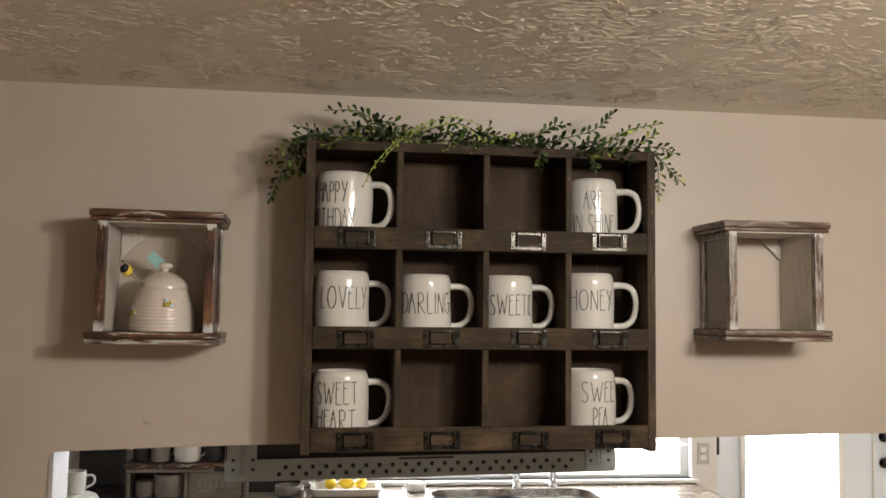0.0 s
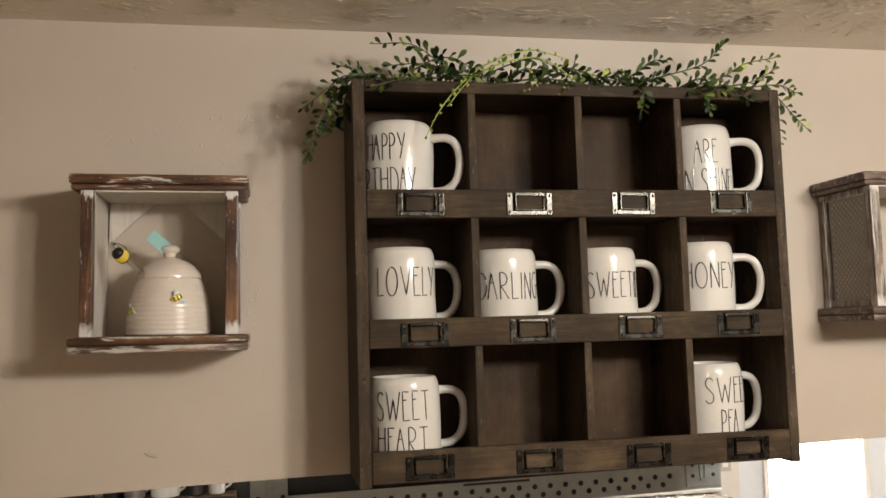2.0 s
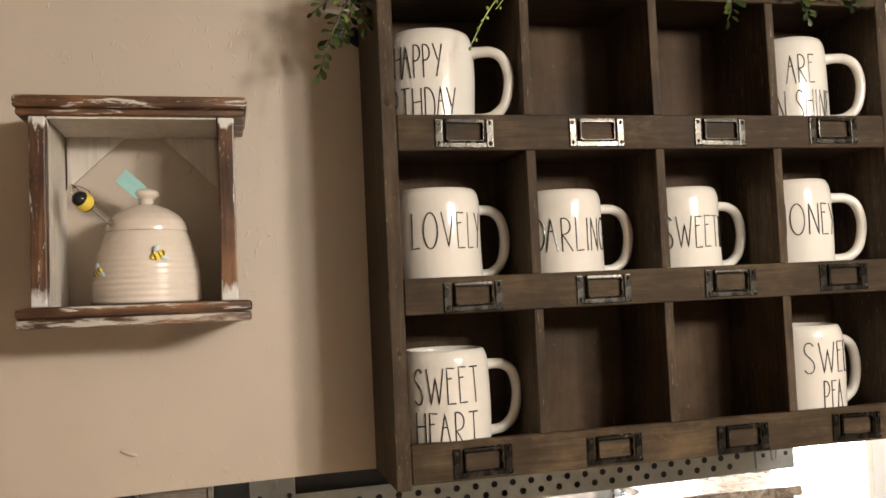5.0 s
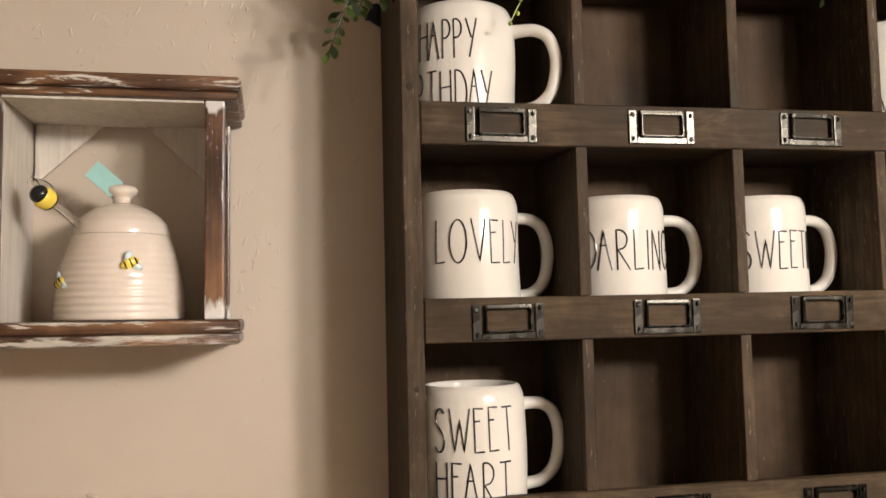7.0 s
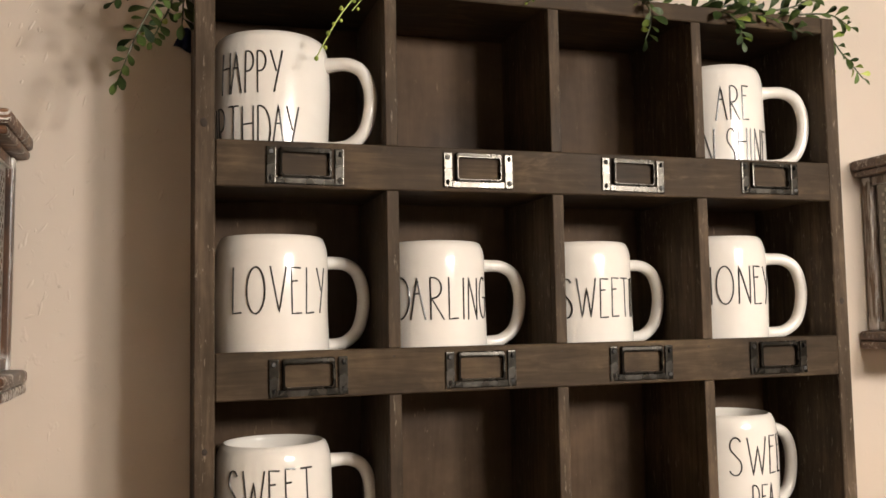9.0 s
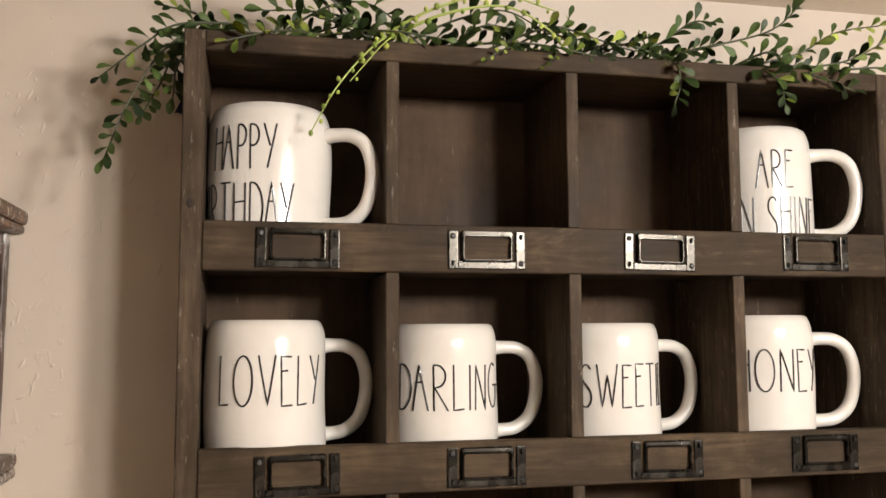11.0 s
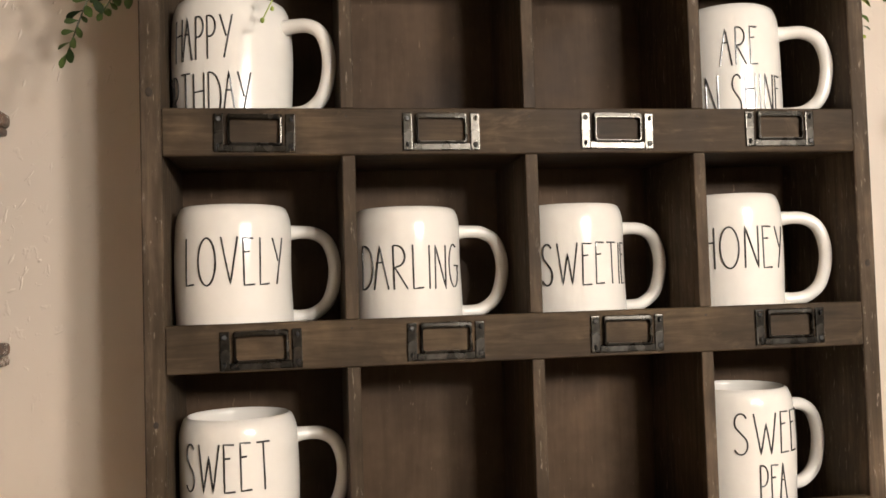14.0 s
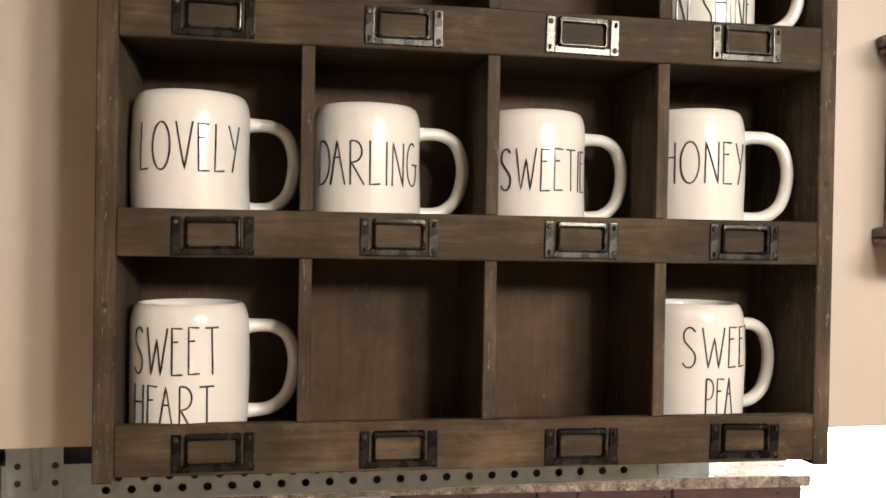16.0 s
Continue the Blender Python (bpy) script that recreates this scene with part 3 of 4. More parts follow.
def strokes(ch):
    """Tall thin hand-drawn capitals: lines in a box of the letter's width and height 1. Returns width and strokes."""
    if ch == "A":
        return 0.42, [[(0, 0), (0.2, 1), (0.42, 0)], [(0.09, 0.62), (0.29, 0.62)]]
    if ch == "B":
        return 0.36, [[(0, 0), (0, 1)], [(0, 1), *arc(0.12, 0.78, 0.2, 0.22, 90, -90), (0, 0.56)], [(0, 0.56), *arc(0.12, 0.28, 0.24, 0.28, 90, -90), (0, 0)]]
    if ch == "D":
        return 0.38, [[(0, 0), (0, 1)], [(0, 1), *arc(0.06, 0.5, 0.32, 0.5, 90, -90), (0, 0)]]
    if ch == "E":
        return 0.28, [[(0.28, 0.99), (0, 1), (0, 0), (0.28, 0.01)], [(0, 0.7), (0.17, 0.71)]]
    if ch == "G":
        return 0.42, [[*arc(0.22, 0.5, 0.22, 0.5, 60, 340), (0.43, 0.5)], [(0.24, 0.5), (0.5, 0.5)]]
    if ch == "H":
        return 0.36, [[(0, 0), (0, 1)], [(0.36, 0), (0.36, 1)], [(0, 0.62), (0.36, 0.64)]]
    if ch == "I":
        return 0.04, [[(0.02, 0), (0.02, 1)]]
    if ch == "L":
        return 0.28, [[(0, 1), (0, 0), (0.28, 0.02)]]
    if ch == "M":
        return 0.5, [[(0, 0), (0.05, 1), (0.25, 0.3), (0.45, 1), (0.5, 0)]]
    if ch == "N":
        return 0.36, [[(0, 0), (0.01, 1), (0.35, 0), (0.36, 1)]]
    if ch == "O":
        return 0.48, [arc(0.24, 0.5, 0.24, 0.5, 95, 455, 26)]
    if ch == "P":
        return 0.28, [[(0, 0), (0, 1)], [(0, 1), *arc(0.08, 0.76, 0.2, 0.24, 90, -90), (0, 0.52)]]
    if ch == "R":
        return 0.36, [[(0, 0), (0, 1)], [(0, 1), *arc(0.08, 0.76, 0.22, 0.24, 90, -90), (0.02, 0.52), (0.36, 0)]]
    if ch == "S":
        return 0.32, [[*arc(0.17, 0.78, 0.15, 0.22, 30, 220, 10), *arc(0.14, 0.24, 0.17, 0.24, 60, -150, 12)]]
    if ch == "T":
        return 0.38, [[(0, 1), (0.38, 1)], [(0.19, 1), (0.19, 0)]]
    if ch == "U":
        return 0.4, [[(0, 1), *arc(0.2, 0.25, 0.2, 0.25, 180, 360), (0.4, 1)]]
    if ch == "V":
        return 0.42, [[(0, 1), (0.22, 0), (0.42, 1)]]
    if ch == "W":
        return 0.6, [[(0, 1), (0.16, 0), (0.31, 0.75), (0.44, 0), (0.6, 1)]]
    if ch == "Y":
        return 0.4, [[(0, 1), (0.2, 0.5)], [(0.4, 1), (0.12, 0)]]
    return 0.2, []


def mug_radius(z, r):
    """The body's outline: a straight wall with a soft shoulder and foot."""
    k = z / HM
    edge = 0.0052 * max(0, (k - 0.84) / 0.16) ** 2.6 + 0.005 * max(0, (0.06 - k) / 0.06) ** 2
    return r * (0.985 + 0.03 * math.sin(math.pi * min(1, max(0, k)) ** 0.9)) - edge


def lettering(text, r, base, height, width, turn):
    """Words inlaid on the round wall, facing the front; width is the drawn length of the line."""
    bm = bmesh.new()
    gap = 0.15
    gaps = [gap * (0.3 if b == "A" or a + b == "AY" else 1.0) for a, b in zip(text, text[1:])] + [0.0]
    total = sum(strokes(c)[0] for c in text) + sum(gaps)
    sx = width / total
    x = -width / 2
    pen = 0.00098
    for c, space in zip(text, gaps):
        w, lines = strokes(c)
        lean, lift = random.uniform(-0.02, 0.02), random.uniform(-0.015, 0.015)
        for line in lines:
            dense = []
            for a, b in zip(line, line[1:]):
                n = max(1, round(math.dist(a, b) / 0.12))
                dense += [(a[0] + (b[0] - a[0]) * k / n, a[1] + (b[1] - a[1]) * k / n) for k in range(n)]
            dense.append(line[-1])
            pts = []
            for px, pz in dense:
                u, z = x + (px + lean * pz) * sx, base + (pz + lift) * height
                rr = mug_radius(z, r)
                a = u / r + radians(turn)
                pts.append((rr * math.sin(a), -rr * math.cos(a), z))
            if math.dist(pts[0], pts[-1]) < 1e-5:
                pts[-1] = tuple(v + 1e-4 for v in pts[-1])
            tube(bm, pts, pen, 5)
        x += (w + space) * sx
    return bm


def mug(words, row, cx, cy, r, turn, seed, label, tall=1.0):
    m = UNIT @ pose(cx, cy, FLOORS[row] + 0.0003, 0, 0, turn) @ Matrix.Diagonal((1, 1, tall, 1))
    ob = thing("mug", label, "mug", m, "lettered mugs in the organizer")
    dent = 0.0026

    def wobble(co, amount=dent):
        a = noise.noise(Vector((co.x * 11 + seed * 7, co.y * 11, co.z * 12)))
        return co + Vector((co.x, co.y, 0)).normalized() * a * amount

    prof = [(r * 0.55, 0.002), (r * 0.9, 0.0)]
    n = 26
    for k in range(n + 1):
        z = HM * (0.01 + 0.975 * k / n)
        prof.append((mug_radius(z, r), z))
    prof += [(r * 0.975 - 0.0065, HM - 0.0002), (r * 0.95 - 0.0065, HM - 0.0012), (r * 0.94 - 0.0065, HM - 0.005), (r * 0.92 - 0.004, HM * 0.6), (r * 0.92 - 0.004, 0.02), (r * 0.75, 0.008)]
    bm = bmesh.new()
    made = lathe(bm, prof, 56)
    for v in made:
        v.co = wobble(v.co)
    part("body", bm, M_CERAMIC, ob, smooth=True, sharp=60)
    bm = bmesh.new()
    h = curve_points([(r * 0.9, 0, HM * 0.82), (r + 0.010, 0, HM * 0.828), (r + 0.026, 0, HM * 0.818), (r + 0.0395, 0, HM * 0.755), (r + 0.0465, 0, HM * 0.62), (r + 0.0460, 0, HM * 0.47), (r + 0.0390, 0, HM * 0.325), (r + 0.0245, 0, HM * 0.243), (r + 0.009, 0, HM * 0.225), (r * 0.9, 0, HM * 0.225)], 5)
    flare = [0.0068 + 0.0022 * max(0, 1 - k / 6) ** 2 + 0.0022 * max(0, 1 - (len(h) - 1 - k) / 6) ** 2 for k in range(len(h))]
    tube(bm, h, flare, 14, 1.15)
    part("handle", bm, M_CERAMIC, ob, smooth=True, sharp=60)
    for text, base, height, width, around in words:
        bm = lettering(text, r, base, height, width, around)
        for v in bm.verts:
            v.co = wobble(v.co)
        part("lettering", bm, M_INK, ob, "thin black hand-drawn capitals", True)
    return ob


mug([("HAPPY", 0.0793, 0.0410, 0.0645, -0.9), ("BIRTHDAY", 0.0195, 0.0468, 0.1095, -7.0)], 2, 0.0606, 0.0752, 0.0598, -25.7, 1, "cream ceramic mug lettered HAPPY BIRTHDAY in thin black capitals", 1.025)
mug([("YOU", 0.0772, 0.0385, 0.0450, -72.0), ("ARE", 0.0772, 0.0385, 0.0394, 8.2), ("SUN", 0.0255, 0.0423, 0.0507, -41.8), ("SHINE", 0.0255, 0.0423, 0.0605, 29.9)], 2, 0.6001, 0.0731, 0.0555, -22.7, 2, "cream ceramic mug lettered YOU ARE SUNSHINE in black", 1.040)
mug([("LOVELY", 0.0660, 0.0445, 0.1023, -9.2)], 1, 0.0597, 0.0605, 0.0562, 15.0, 3, "cream ceramic mug lettered LOVELY in thin black capitals", 1.000)
mug([("DARLING", 0.0586, 0.0442, 0.1124, -2.2)], 1, 0.2330, 0.0691, 0.0555, 3.2, 4, "cream ceramic mug lettered DARLING in thin black capitals", 0.972)
mug([("SWEETIE", 0.0574, 0.0431, 0.1037, -0.5)], 1, 0.4112, 0.0697, 0.0555, 5.0, 5, "cream ceramic mug lettered SWEETIE in thin black capitals", 0.975)
mug([("HONEY", 0.0660, 0.0422, 0.0970, 5.3)], 1, 0.5923, 0.0709, 0.0555, -12.7, 6, "cream ceramic mug lettered HONEY in thin black capitals", 1.030)
mug([("SWEET", 0.0780, 0.0440, 0.0882, -18.5), ("HEART", 0.0220, 0.0450, 0.0828, -20.3)], 0, 0.0600, 0.0605, 0.0568, 9.0, 7, "cream ceramic mug lettered SWEET HEART in thin black capitals", 1.000)
mug([("SWEET", 0.0788, 0.0414, 0.0994, 9.0), ("PEA", 0.0246, 0.0433, 0.0337, -0.3)], 0, 0.5934, 0.0667, 0.0550, 9.4, 8, "cream ceramic mug lettered SWEET PEA in thin black capitals", 1.015)


def fabric_scrap():
    """A small pinched scrap stuck to the wall, half behind the garland."""
    bm = bmesh.new()
    rows = []
    for i in range(7):
        u = i / 6
        rows.append([bm.verts.new((0.020 * (u - 0.5) * (1.0 - 0.25 * v), -0.0015 - 0.0035 * math.sin(math.pi * u) * (0.4 + 0.6 * v) - 0.0012 * math.sin(9 * u + 4 * v), 0.023 * (v - 0.5) + 0.0015 * math.sin(5 * u))) for v in (k / 6 for k in range(7))])
    for a, b in zip(rows, rows[1:]):
        for k in range(6):
            bm.faces.new((a[k], a[k + 1], b[k + 1], b[k]))
    bmesh.ops.solidify(bm, geom=bm.faces[:], thickness=0.0008)
    ob = tagged(new("fabric_scrap", mesh_of("fabric_scrap", bm, M_NAVY, True, 60)), "small navy blue fabric scrap on the wall beside the organizer", "scrap")
    ob.matrix_world = pose(-0.030, WALL, 2.137, 0, 18, 0)


fabric_scrap()

# ---- open display boxes on the wall ----
BX0, BX1 = 0.0, 0.245


def pierced(bm, x, y0, y1, z0, z1, pitch, keep):
    """A sheet in the y-z plane with diamond holes where keep(row, column) says so."""
    ny, nz = round((y1 - y0) / pitch), round((z1 - z0) / pitch)
    py, pz = (y1 - y0) / ny, (z1 - z0) / nz
    for i in range(ny):
        for j in range(nz):
            a, b, c, d = y0 + i * py, y0 + (i + 1) * py, z0 + j * pz, z0 + (j + 1) * pz
            outer = [bm.verts.new((x, *q)) for q in ((a, c), (b, c), (b, d), (a, d))]
            if not keep(j, i, nz, ny):
                bm.faces.new(outer)
                continue
            my, mz, ry, rz = (a + b) / 2, (c + d) / 2, 0.42 * py, 0.42 * pz
            inner = [bm.verts.new((x, my + ry * u, mz + rz * v)) for u, v in ((-0.95, -0.95), (0.95, -0.95), (0.95, 0.95), (-0.95, 0.95))]
            for k in range(4):
                bm.faces.new((outer[k], outer[(k + 1) % 4], inner[(k + 1) % 4], inner[k]))


def display_box(m, label, W, D, H, level, upright, worn, brace):
    """Front at y = 0, back at the wall."""
    ob = thing("display_box", label, "shelf", m, "open wooden display boxes on the wall")
    part("bottom_board", block(0.001, W - 0.001, 0.001, D, 0, 0.0105, 0.003, 2), worn, ob, "scraped whitish lower board", smooth=True)
    part("bottom_moulding", block(0, W, 0, D, 0.0107, 0.0243, 0.0055, 3), level, ob, smooth=True)
    part("top_board", block(0, W, 0, D, H - 0.0150, H, 0.0055, 3), level, ob, smooth=True)
    part("top_moulding", block(0.003, W - 0.003, 0.003, D, H - 0.0235, H - 0.0152, 0.0035, 3), level, ob, smooth=True)
    for s, x0, x1 in ((0, 0.016, 0.034), (1, W - 0.035, W - 0.016)):
        for y0, y1 in ((0.008, 0.026), (D - 0.018, D - 0.002)):
            cut = 0.0065 if y0 > 0.05 else 0.0
            part("post", block(x0 + (cut if s else 0), x1 - (0 if s else cut), y0, y1, 0.0245, H - 0.0237, 0.002, 2), upright, ob)
        inner = x1 - 0.006 if s == 0 else x0
        part("side_lining", block(inner, inner + 0.006, 0.0265, D - 0.002, 0.0245, H - 0.0237), M_WHITEWASH, ob, "whitewashed inner side")
        bm = bmesh.new()
        xs = x0 + 0.006 if s == 0 else x1 - 0.006
        pierced(bm, xs, 0.034, D - 0.026, 0.037, H - 0.036, 0.0058, lambda j, i, nj, ni: (i + j) % 2 == 0 and 1 <= i < ni - 1 and 1 <= j < nj - 1)
        part("pierced_sheet", bm, M_SHEET, ob, "grey pierced metal side")
        for z0, z1 in ((0.0247, 0.037), (H - 0.036, H - 0.0237)):
            part("rail", block(x0 + 0.002, x1 - 0.0085 if s == 0 else x1 - 0.002, 0.0265, D - 0.0185, z0, z1, 0.0015) if s == 0 else block(x0 + 0.0085, x1 - 0.002, 0.0265, D - 0.0185, z0, z1, 0.0015), upright, ob)
    part("top_lining", block(0.0355, W - 0.0365, 0.010, D - 0.003, H - 0.0261, H - 0.0237), M_WHITEWASH, ob, "whitewashed underside of the top")
    for x, s in ((0.037, 1), (W - 0.037, -1)):
        bm = bmesh.new()
        prism(bm, [(x, H - 0.0263), (x + s * brace, H - 0.0263), (x, H - 0.0263 - 0.95 * brace)], D - 0.010, D - 0.004)
        part("corner_brace", bm, M_WHITEWASH, ob, "white triangular corner brace")
    return ob


LBOX = pose(-0.4415, 1.632, 1.753)
display_box(LBOX, "distressed brown wooden wall box holding a honey pot", 0.2595, 0.1425, 0.266, M_RUSTIC_X, M_RUSTIC_Z, M_SCRAPED, 0.070)
display_box(pose(0.868, 1.615, 1.777, 0, -0.5, 0), "distressed whitewashed wooden wall box, empty, with pierced metal sides", 0.250, 0.1595, 0.261, M_PALE_X, M_PALE_Z, M_PALE_X, 0.052)


def bee(parent, m):
    """A small painted relief bee."""
    bm = bmesh.new()
    made = bmesh.ops.create_uvsphere(bm, u_segments=12, v_segments=8, radius=1.0)["verts"]
    bmesh.ops.transform(bm, verts=made, matrix=m @ Matrix.Diagonal((0.0075, 0.0025, 0.0042, 1)))
    b = part("bee_relief", bm, M_YELLOW, parent, "small raised yellow bee", True)
    for k in (-0.5, 0.1, 0.65):
        bm = bmesh.new()
        made = bmesh.ops.create_uvsphere(bm, u_segments=10, v_segments=6, radius=1.0)["verts"]
        bmesh.ops.transform(bm, verts=made, matrix=m @ pose(0.0075 * k, -0.0006, 0) @ Matrix.Diagonal((0.0009, 0.0023, 0.0042 * math.sqrt(1 - k * k), 1)))
        part("stripe", bm, M_BLACK, b, smooth=True)
    bm = bmesh.new()
    for dx, dz, tilt in ((0.001, 0.005, 35), (0.004, -0.0045, -35)):
        made = bmesh.ops.create_uvsphere(bm, u_segments=10, v_segments=6, radius=1.0)["verts"]
        bmesh.ops.transform(bm, verts=made, matrix=m @ pose(dx, 0.0005, dz, 0, tilt, 0) @ Matrix.Diagonal((0.003, 0.0016, 0.005, 1)))
    part("wing", bm, M_WING, b, smooth=True)


def honey_pot():
    m = LBOX @ pose(0.1365, 0.0742, 0.0246)
    ob = thing("honey_pot", "cream ceramic beehive honey pot with lid and small bees", "jar", m)
    HB = 0.085
    prof = [(0.03, 0.0), (0.064, 0.0008)]
    n = 60
    for k in range(n + 1):
        t = k / n
        r = 0.0648 - 0.0168 * t ** 2.24
        prof.append((r + 0.00042 * (1 - 0.75 * t) * math.sin(t * 12 * 2 * math.pi), HB * t + 0.002))
    prof += [(0.043, HB + 0.002), (0.042, HB - 0.02)]
    bm = bmesh.new()
    lathe(bm, prof, 64)
    part("pot", bm, M_POT, ob, smooth=True, sharp=60)
    bm = bmesh.new()
    prof = [(0.042, HB + 0.0022), (0.0484, HB + 0.0024)]
    for k in range(29):
        t = k / 28
        prof.append((0.0482 * math.cos(t * 1.33) ** 1.3 + 0.00015 * math.sin(t * 5 * 2 * math.pi), HB + 0.004 + 0.0335 * math.sin(t * 1.33)))
    prof += [(0.0095, HB + 0.0385), (0.009, HB + 0.041), (0.011, HB + 0.0435), (0.0152, HB + 0.0465), (0.0158, HB + 0.050), (0.0135, HB + 0.0535), (0.007, HB + 0.0555), (0.002, HB + 0.0558)]
    lathe(bm, prof, 56)
    part("lid", bm, M_POT, ob, smooth=True, sharp=60)
    bee(ob, pose(0.017, -0.0592, 0.056, 8, -25, 14) @ Matrix.Scale(1.25, 4))
    bee(ob, pose(-0.0525, -0.0355, 0.038, 6, -30, -56) @ Matrix.Scale(1.2, 4))
    tag = part("tag", block(-0.0165, 0.0165, -0.0004, 0.0004, -0.0105, 0.0115), M_TAG, ob, "small teal paper tag")
    tag.matrix_local = pose(-0.0165, -0.010, HB + 0.060, -14, 40, 20)
    return ob


honey_pot()


def dipper():
    m = LBOX @ pose(0.0985, 0.038, 0.120)
    ob = thing("honey_dipper", "clear honey dipper topped with a black and yellow bee", "utensil", m)
    bm = bmesh.new()
    tube(bm, curve_points([(0.012, 0.008, -0.012), (0.001, 0.004, 0.001), (-0.012, 0, 0.014), (-0.018, -0.001, 0.019)], 6), 0.0042, 10)
    part("stick", bm, M_CLEAR, ob, smooth=True)
    body = Matrix.Translation((-0.028, -0.004, 0.026)) @ pose(0, 0, 0, 0, 24, 58)
    bm = bmesh.new()
    made = bmesh.ops.create_uvsphere(bm, u_segments=24, v_segments=16, radius=1.0)["verts"]
    bmesh.ops.transform(bm, verts=made, matrix=body @ Matrix.Diagonal((0.0132, 0.0112, 0.0112, 1)))
    part("bee_body", bm, M_YELLOW, ob, smooth=True)
    for x, w in ((-0.0078, 0.0082), (0.0062, 0.0038)):
        bm = bmesh.new()
        made = bmesh.ops.create_uvsphere(bm, u_segments=24, v_segments=12, radius=1.0)["verts"]
        k = math.sqrt(1 - (x / 0.0132) ** 2)
        bmesh.ops.transform(bm, verts=made, matrix=body @ pose(x, 0, 0) @ Matrix.Diagonal((w, 0.0118 * k, 0.0118 * k, 1)))
        part("stripe", bm, M_BLACK, ob, smooth=True)
    for dx, dz, ry in ((-0.004, 0.0125, 25), (-0.011, 0.011, 60)):
        bm = bmesh.new()
        made = bmesh.ops.create_uvsphere(bm, u_segments=16, v_segments=8, radius=1.0)["verts"]
        bmesh.ops.transform(bm, verts=made, matrix=Matrix.Translation((-0.028 + dx, 0.004, 0.027 + dz)) @ pose(0, 0, 0, 20, ry, 10) @ Matrix.Diagonal((0.011, 0.0014, 0.0055, 1)))
        part("wing", bm, M_CLEAR, ob, smooth=True)


dipper()

# ---- garland on the organiser ----
GARLAND = thing("garland", "artificial boxwood garland with dark and pale green leaves", "garland", pose(0, 1.66, 2.173))
LEAVES = {}


def leaf_mesh(kind, length, width, curl, material):
    bm = bmesh.new()
    rows = []
    n = 7
    for k in range(n + 1):
        t = k / n
        w = width / 2 * math.sin(math.pi * min(1, 0.02 + 0.97 * t) ** 1.9) ** 0.72 if 0 < k < n else width * (0.05 if k == 0 else 0.16)
        z = curl * math.sin(t * 2.2) - 0.3 * curl * t
        fold = 0.22 * w
        rows.append([bm.verts.new((length * t, -w, z + fold)), bm.verts.new((length * t, 0, z)), bm.verts.new((length * t, w, z + fold))])
    for a, b in zip(rows, rows[1:]):
        bm.faces.new((a[0], a[1], b[1], b[0]))
        bm.faces.new((a[1], a[2], b[2], b[1]))
    bmesh.ops.solidify(bm, geom=bm.faces[:], thickness=0.0005)
    return mesh_of(kind, bm, material, True, 80)


for k in range(3):
    LEAVES["dark", k] = leaf_mesh("leaf", 0.0160 + 0.002 * k, 0.0072 + 0.0007 * k, 0.002 + 0.0015 * k, M_LEAF)
    LEAVES["pale", k] = leaf_mesh("leaf", 0.014 + 0.002 * k, 0.0068 + 0.0007 * k, 0.002 + 0.001 * k, M_LEAF_PALE)
bm = bmesh.new()
bmesh.ops.create_icosphere(bm, subdivisions=1, radius=0.0026)
BUD = mesh_of("bud", bm, M_LEAF_PALE, True, 180)


def sprig(points, leaves=14, pale=0.1, buds=False, size=1.13, thick=0.0013):
    """A wired twig through points (x, y, z from the garland's base) with pairs of leaves, paler to the tip."""
    line = curve_points(points, 8)
    leaves = leaves if buds else round(leaves * 1.5)
    bm = bmesh.new()
    tube(bm, line, [thick * (1.15 - 0.6 * k / (len(line) - 1)) for k in range(len(line))], 6)
    stem = part("sprig", bm, M_STEM_PALE if buds else M_STEM, GARLAND, smooth=True)
    for k in range(leaves):
        t = (k + 0.6) / leaves
        f = t * (len(line) - 1)
        i = min(int(f), len(line) - 2)
        p = line[i].lerp(line[i + 1], f - i)
        ahead = (line[i + 1] - line[i]).normalized()
        if buds:
            ob = new("bud", BUD)
            side = Vector((random.uniform(-1, 1), random.uniform(-1, 0.3), random.uniform(-1, 1))).normalized()
            ob.parent = stem
            s = random.uniform(0.85, 1.4) * (1.1 - 0.4 * t)
            ob.matrix_local = Matrix.LocRotScale(p + side * 0.0035, None, (s, s, s * 1.25))
            continue
        kind = "pale" if random.random() < pale * (0.4 + 1.4 * t * t) else "dark"
        ob = new("leaf", LEAVES[kind, random.randrange(3)])
        ob.parent = stem
        sign = 1 if k % 2 else -1
        across = ahead.cross(Vector((0, -1, 0)))
        if across.length < 0.1:
            across = Vector((0, 0, 1))
        way = (ahead * random.uniform(0.5, 0.95) + across.normalized() * sign * random.uniform(0.35, 1.0) + Vector((0, random.uniform(-0.75, 0.35), 0.1))).normalized()
        if k == leaves - 1:
            way = ahead
        face = Vector((random.uniform(-0.5, 0.5), -1, random.uniform(-0.2, 0.9)))
        x = way
        y = face.cross(x).normalized()
        z = x.cross(y)
        turn = Matrix((x, y, z)).transposed().to_4x4()
        s = size * random.uniform(0.75, 1.2) * (1.0 - 0.2 * t)
        ob.matrix_local = Matrix.Translation(p) @ turn @ Matrix.Diagonal((s, s, s, 1))


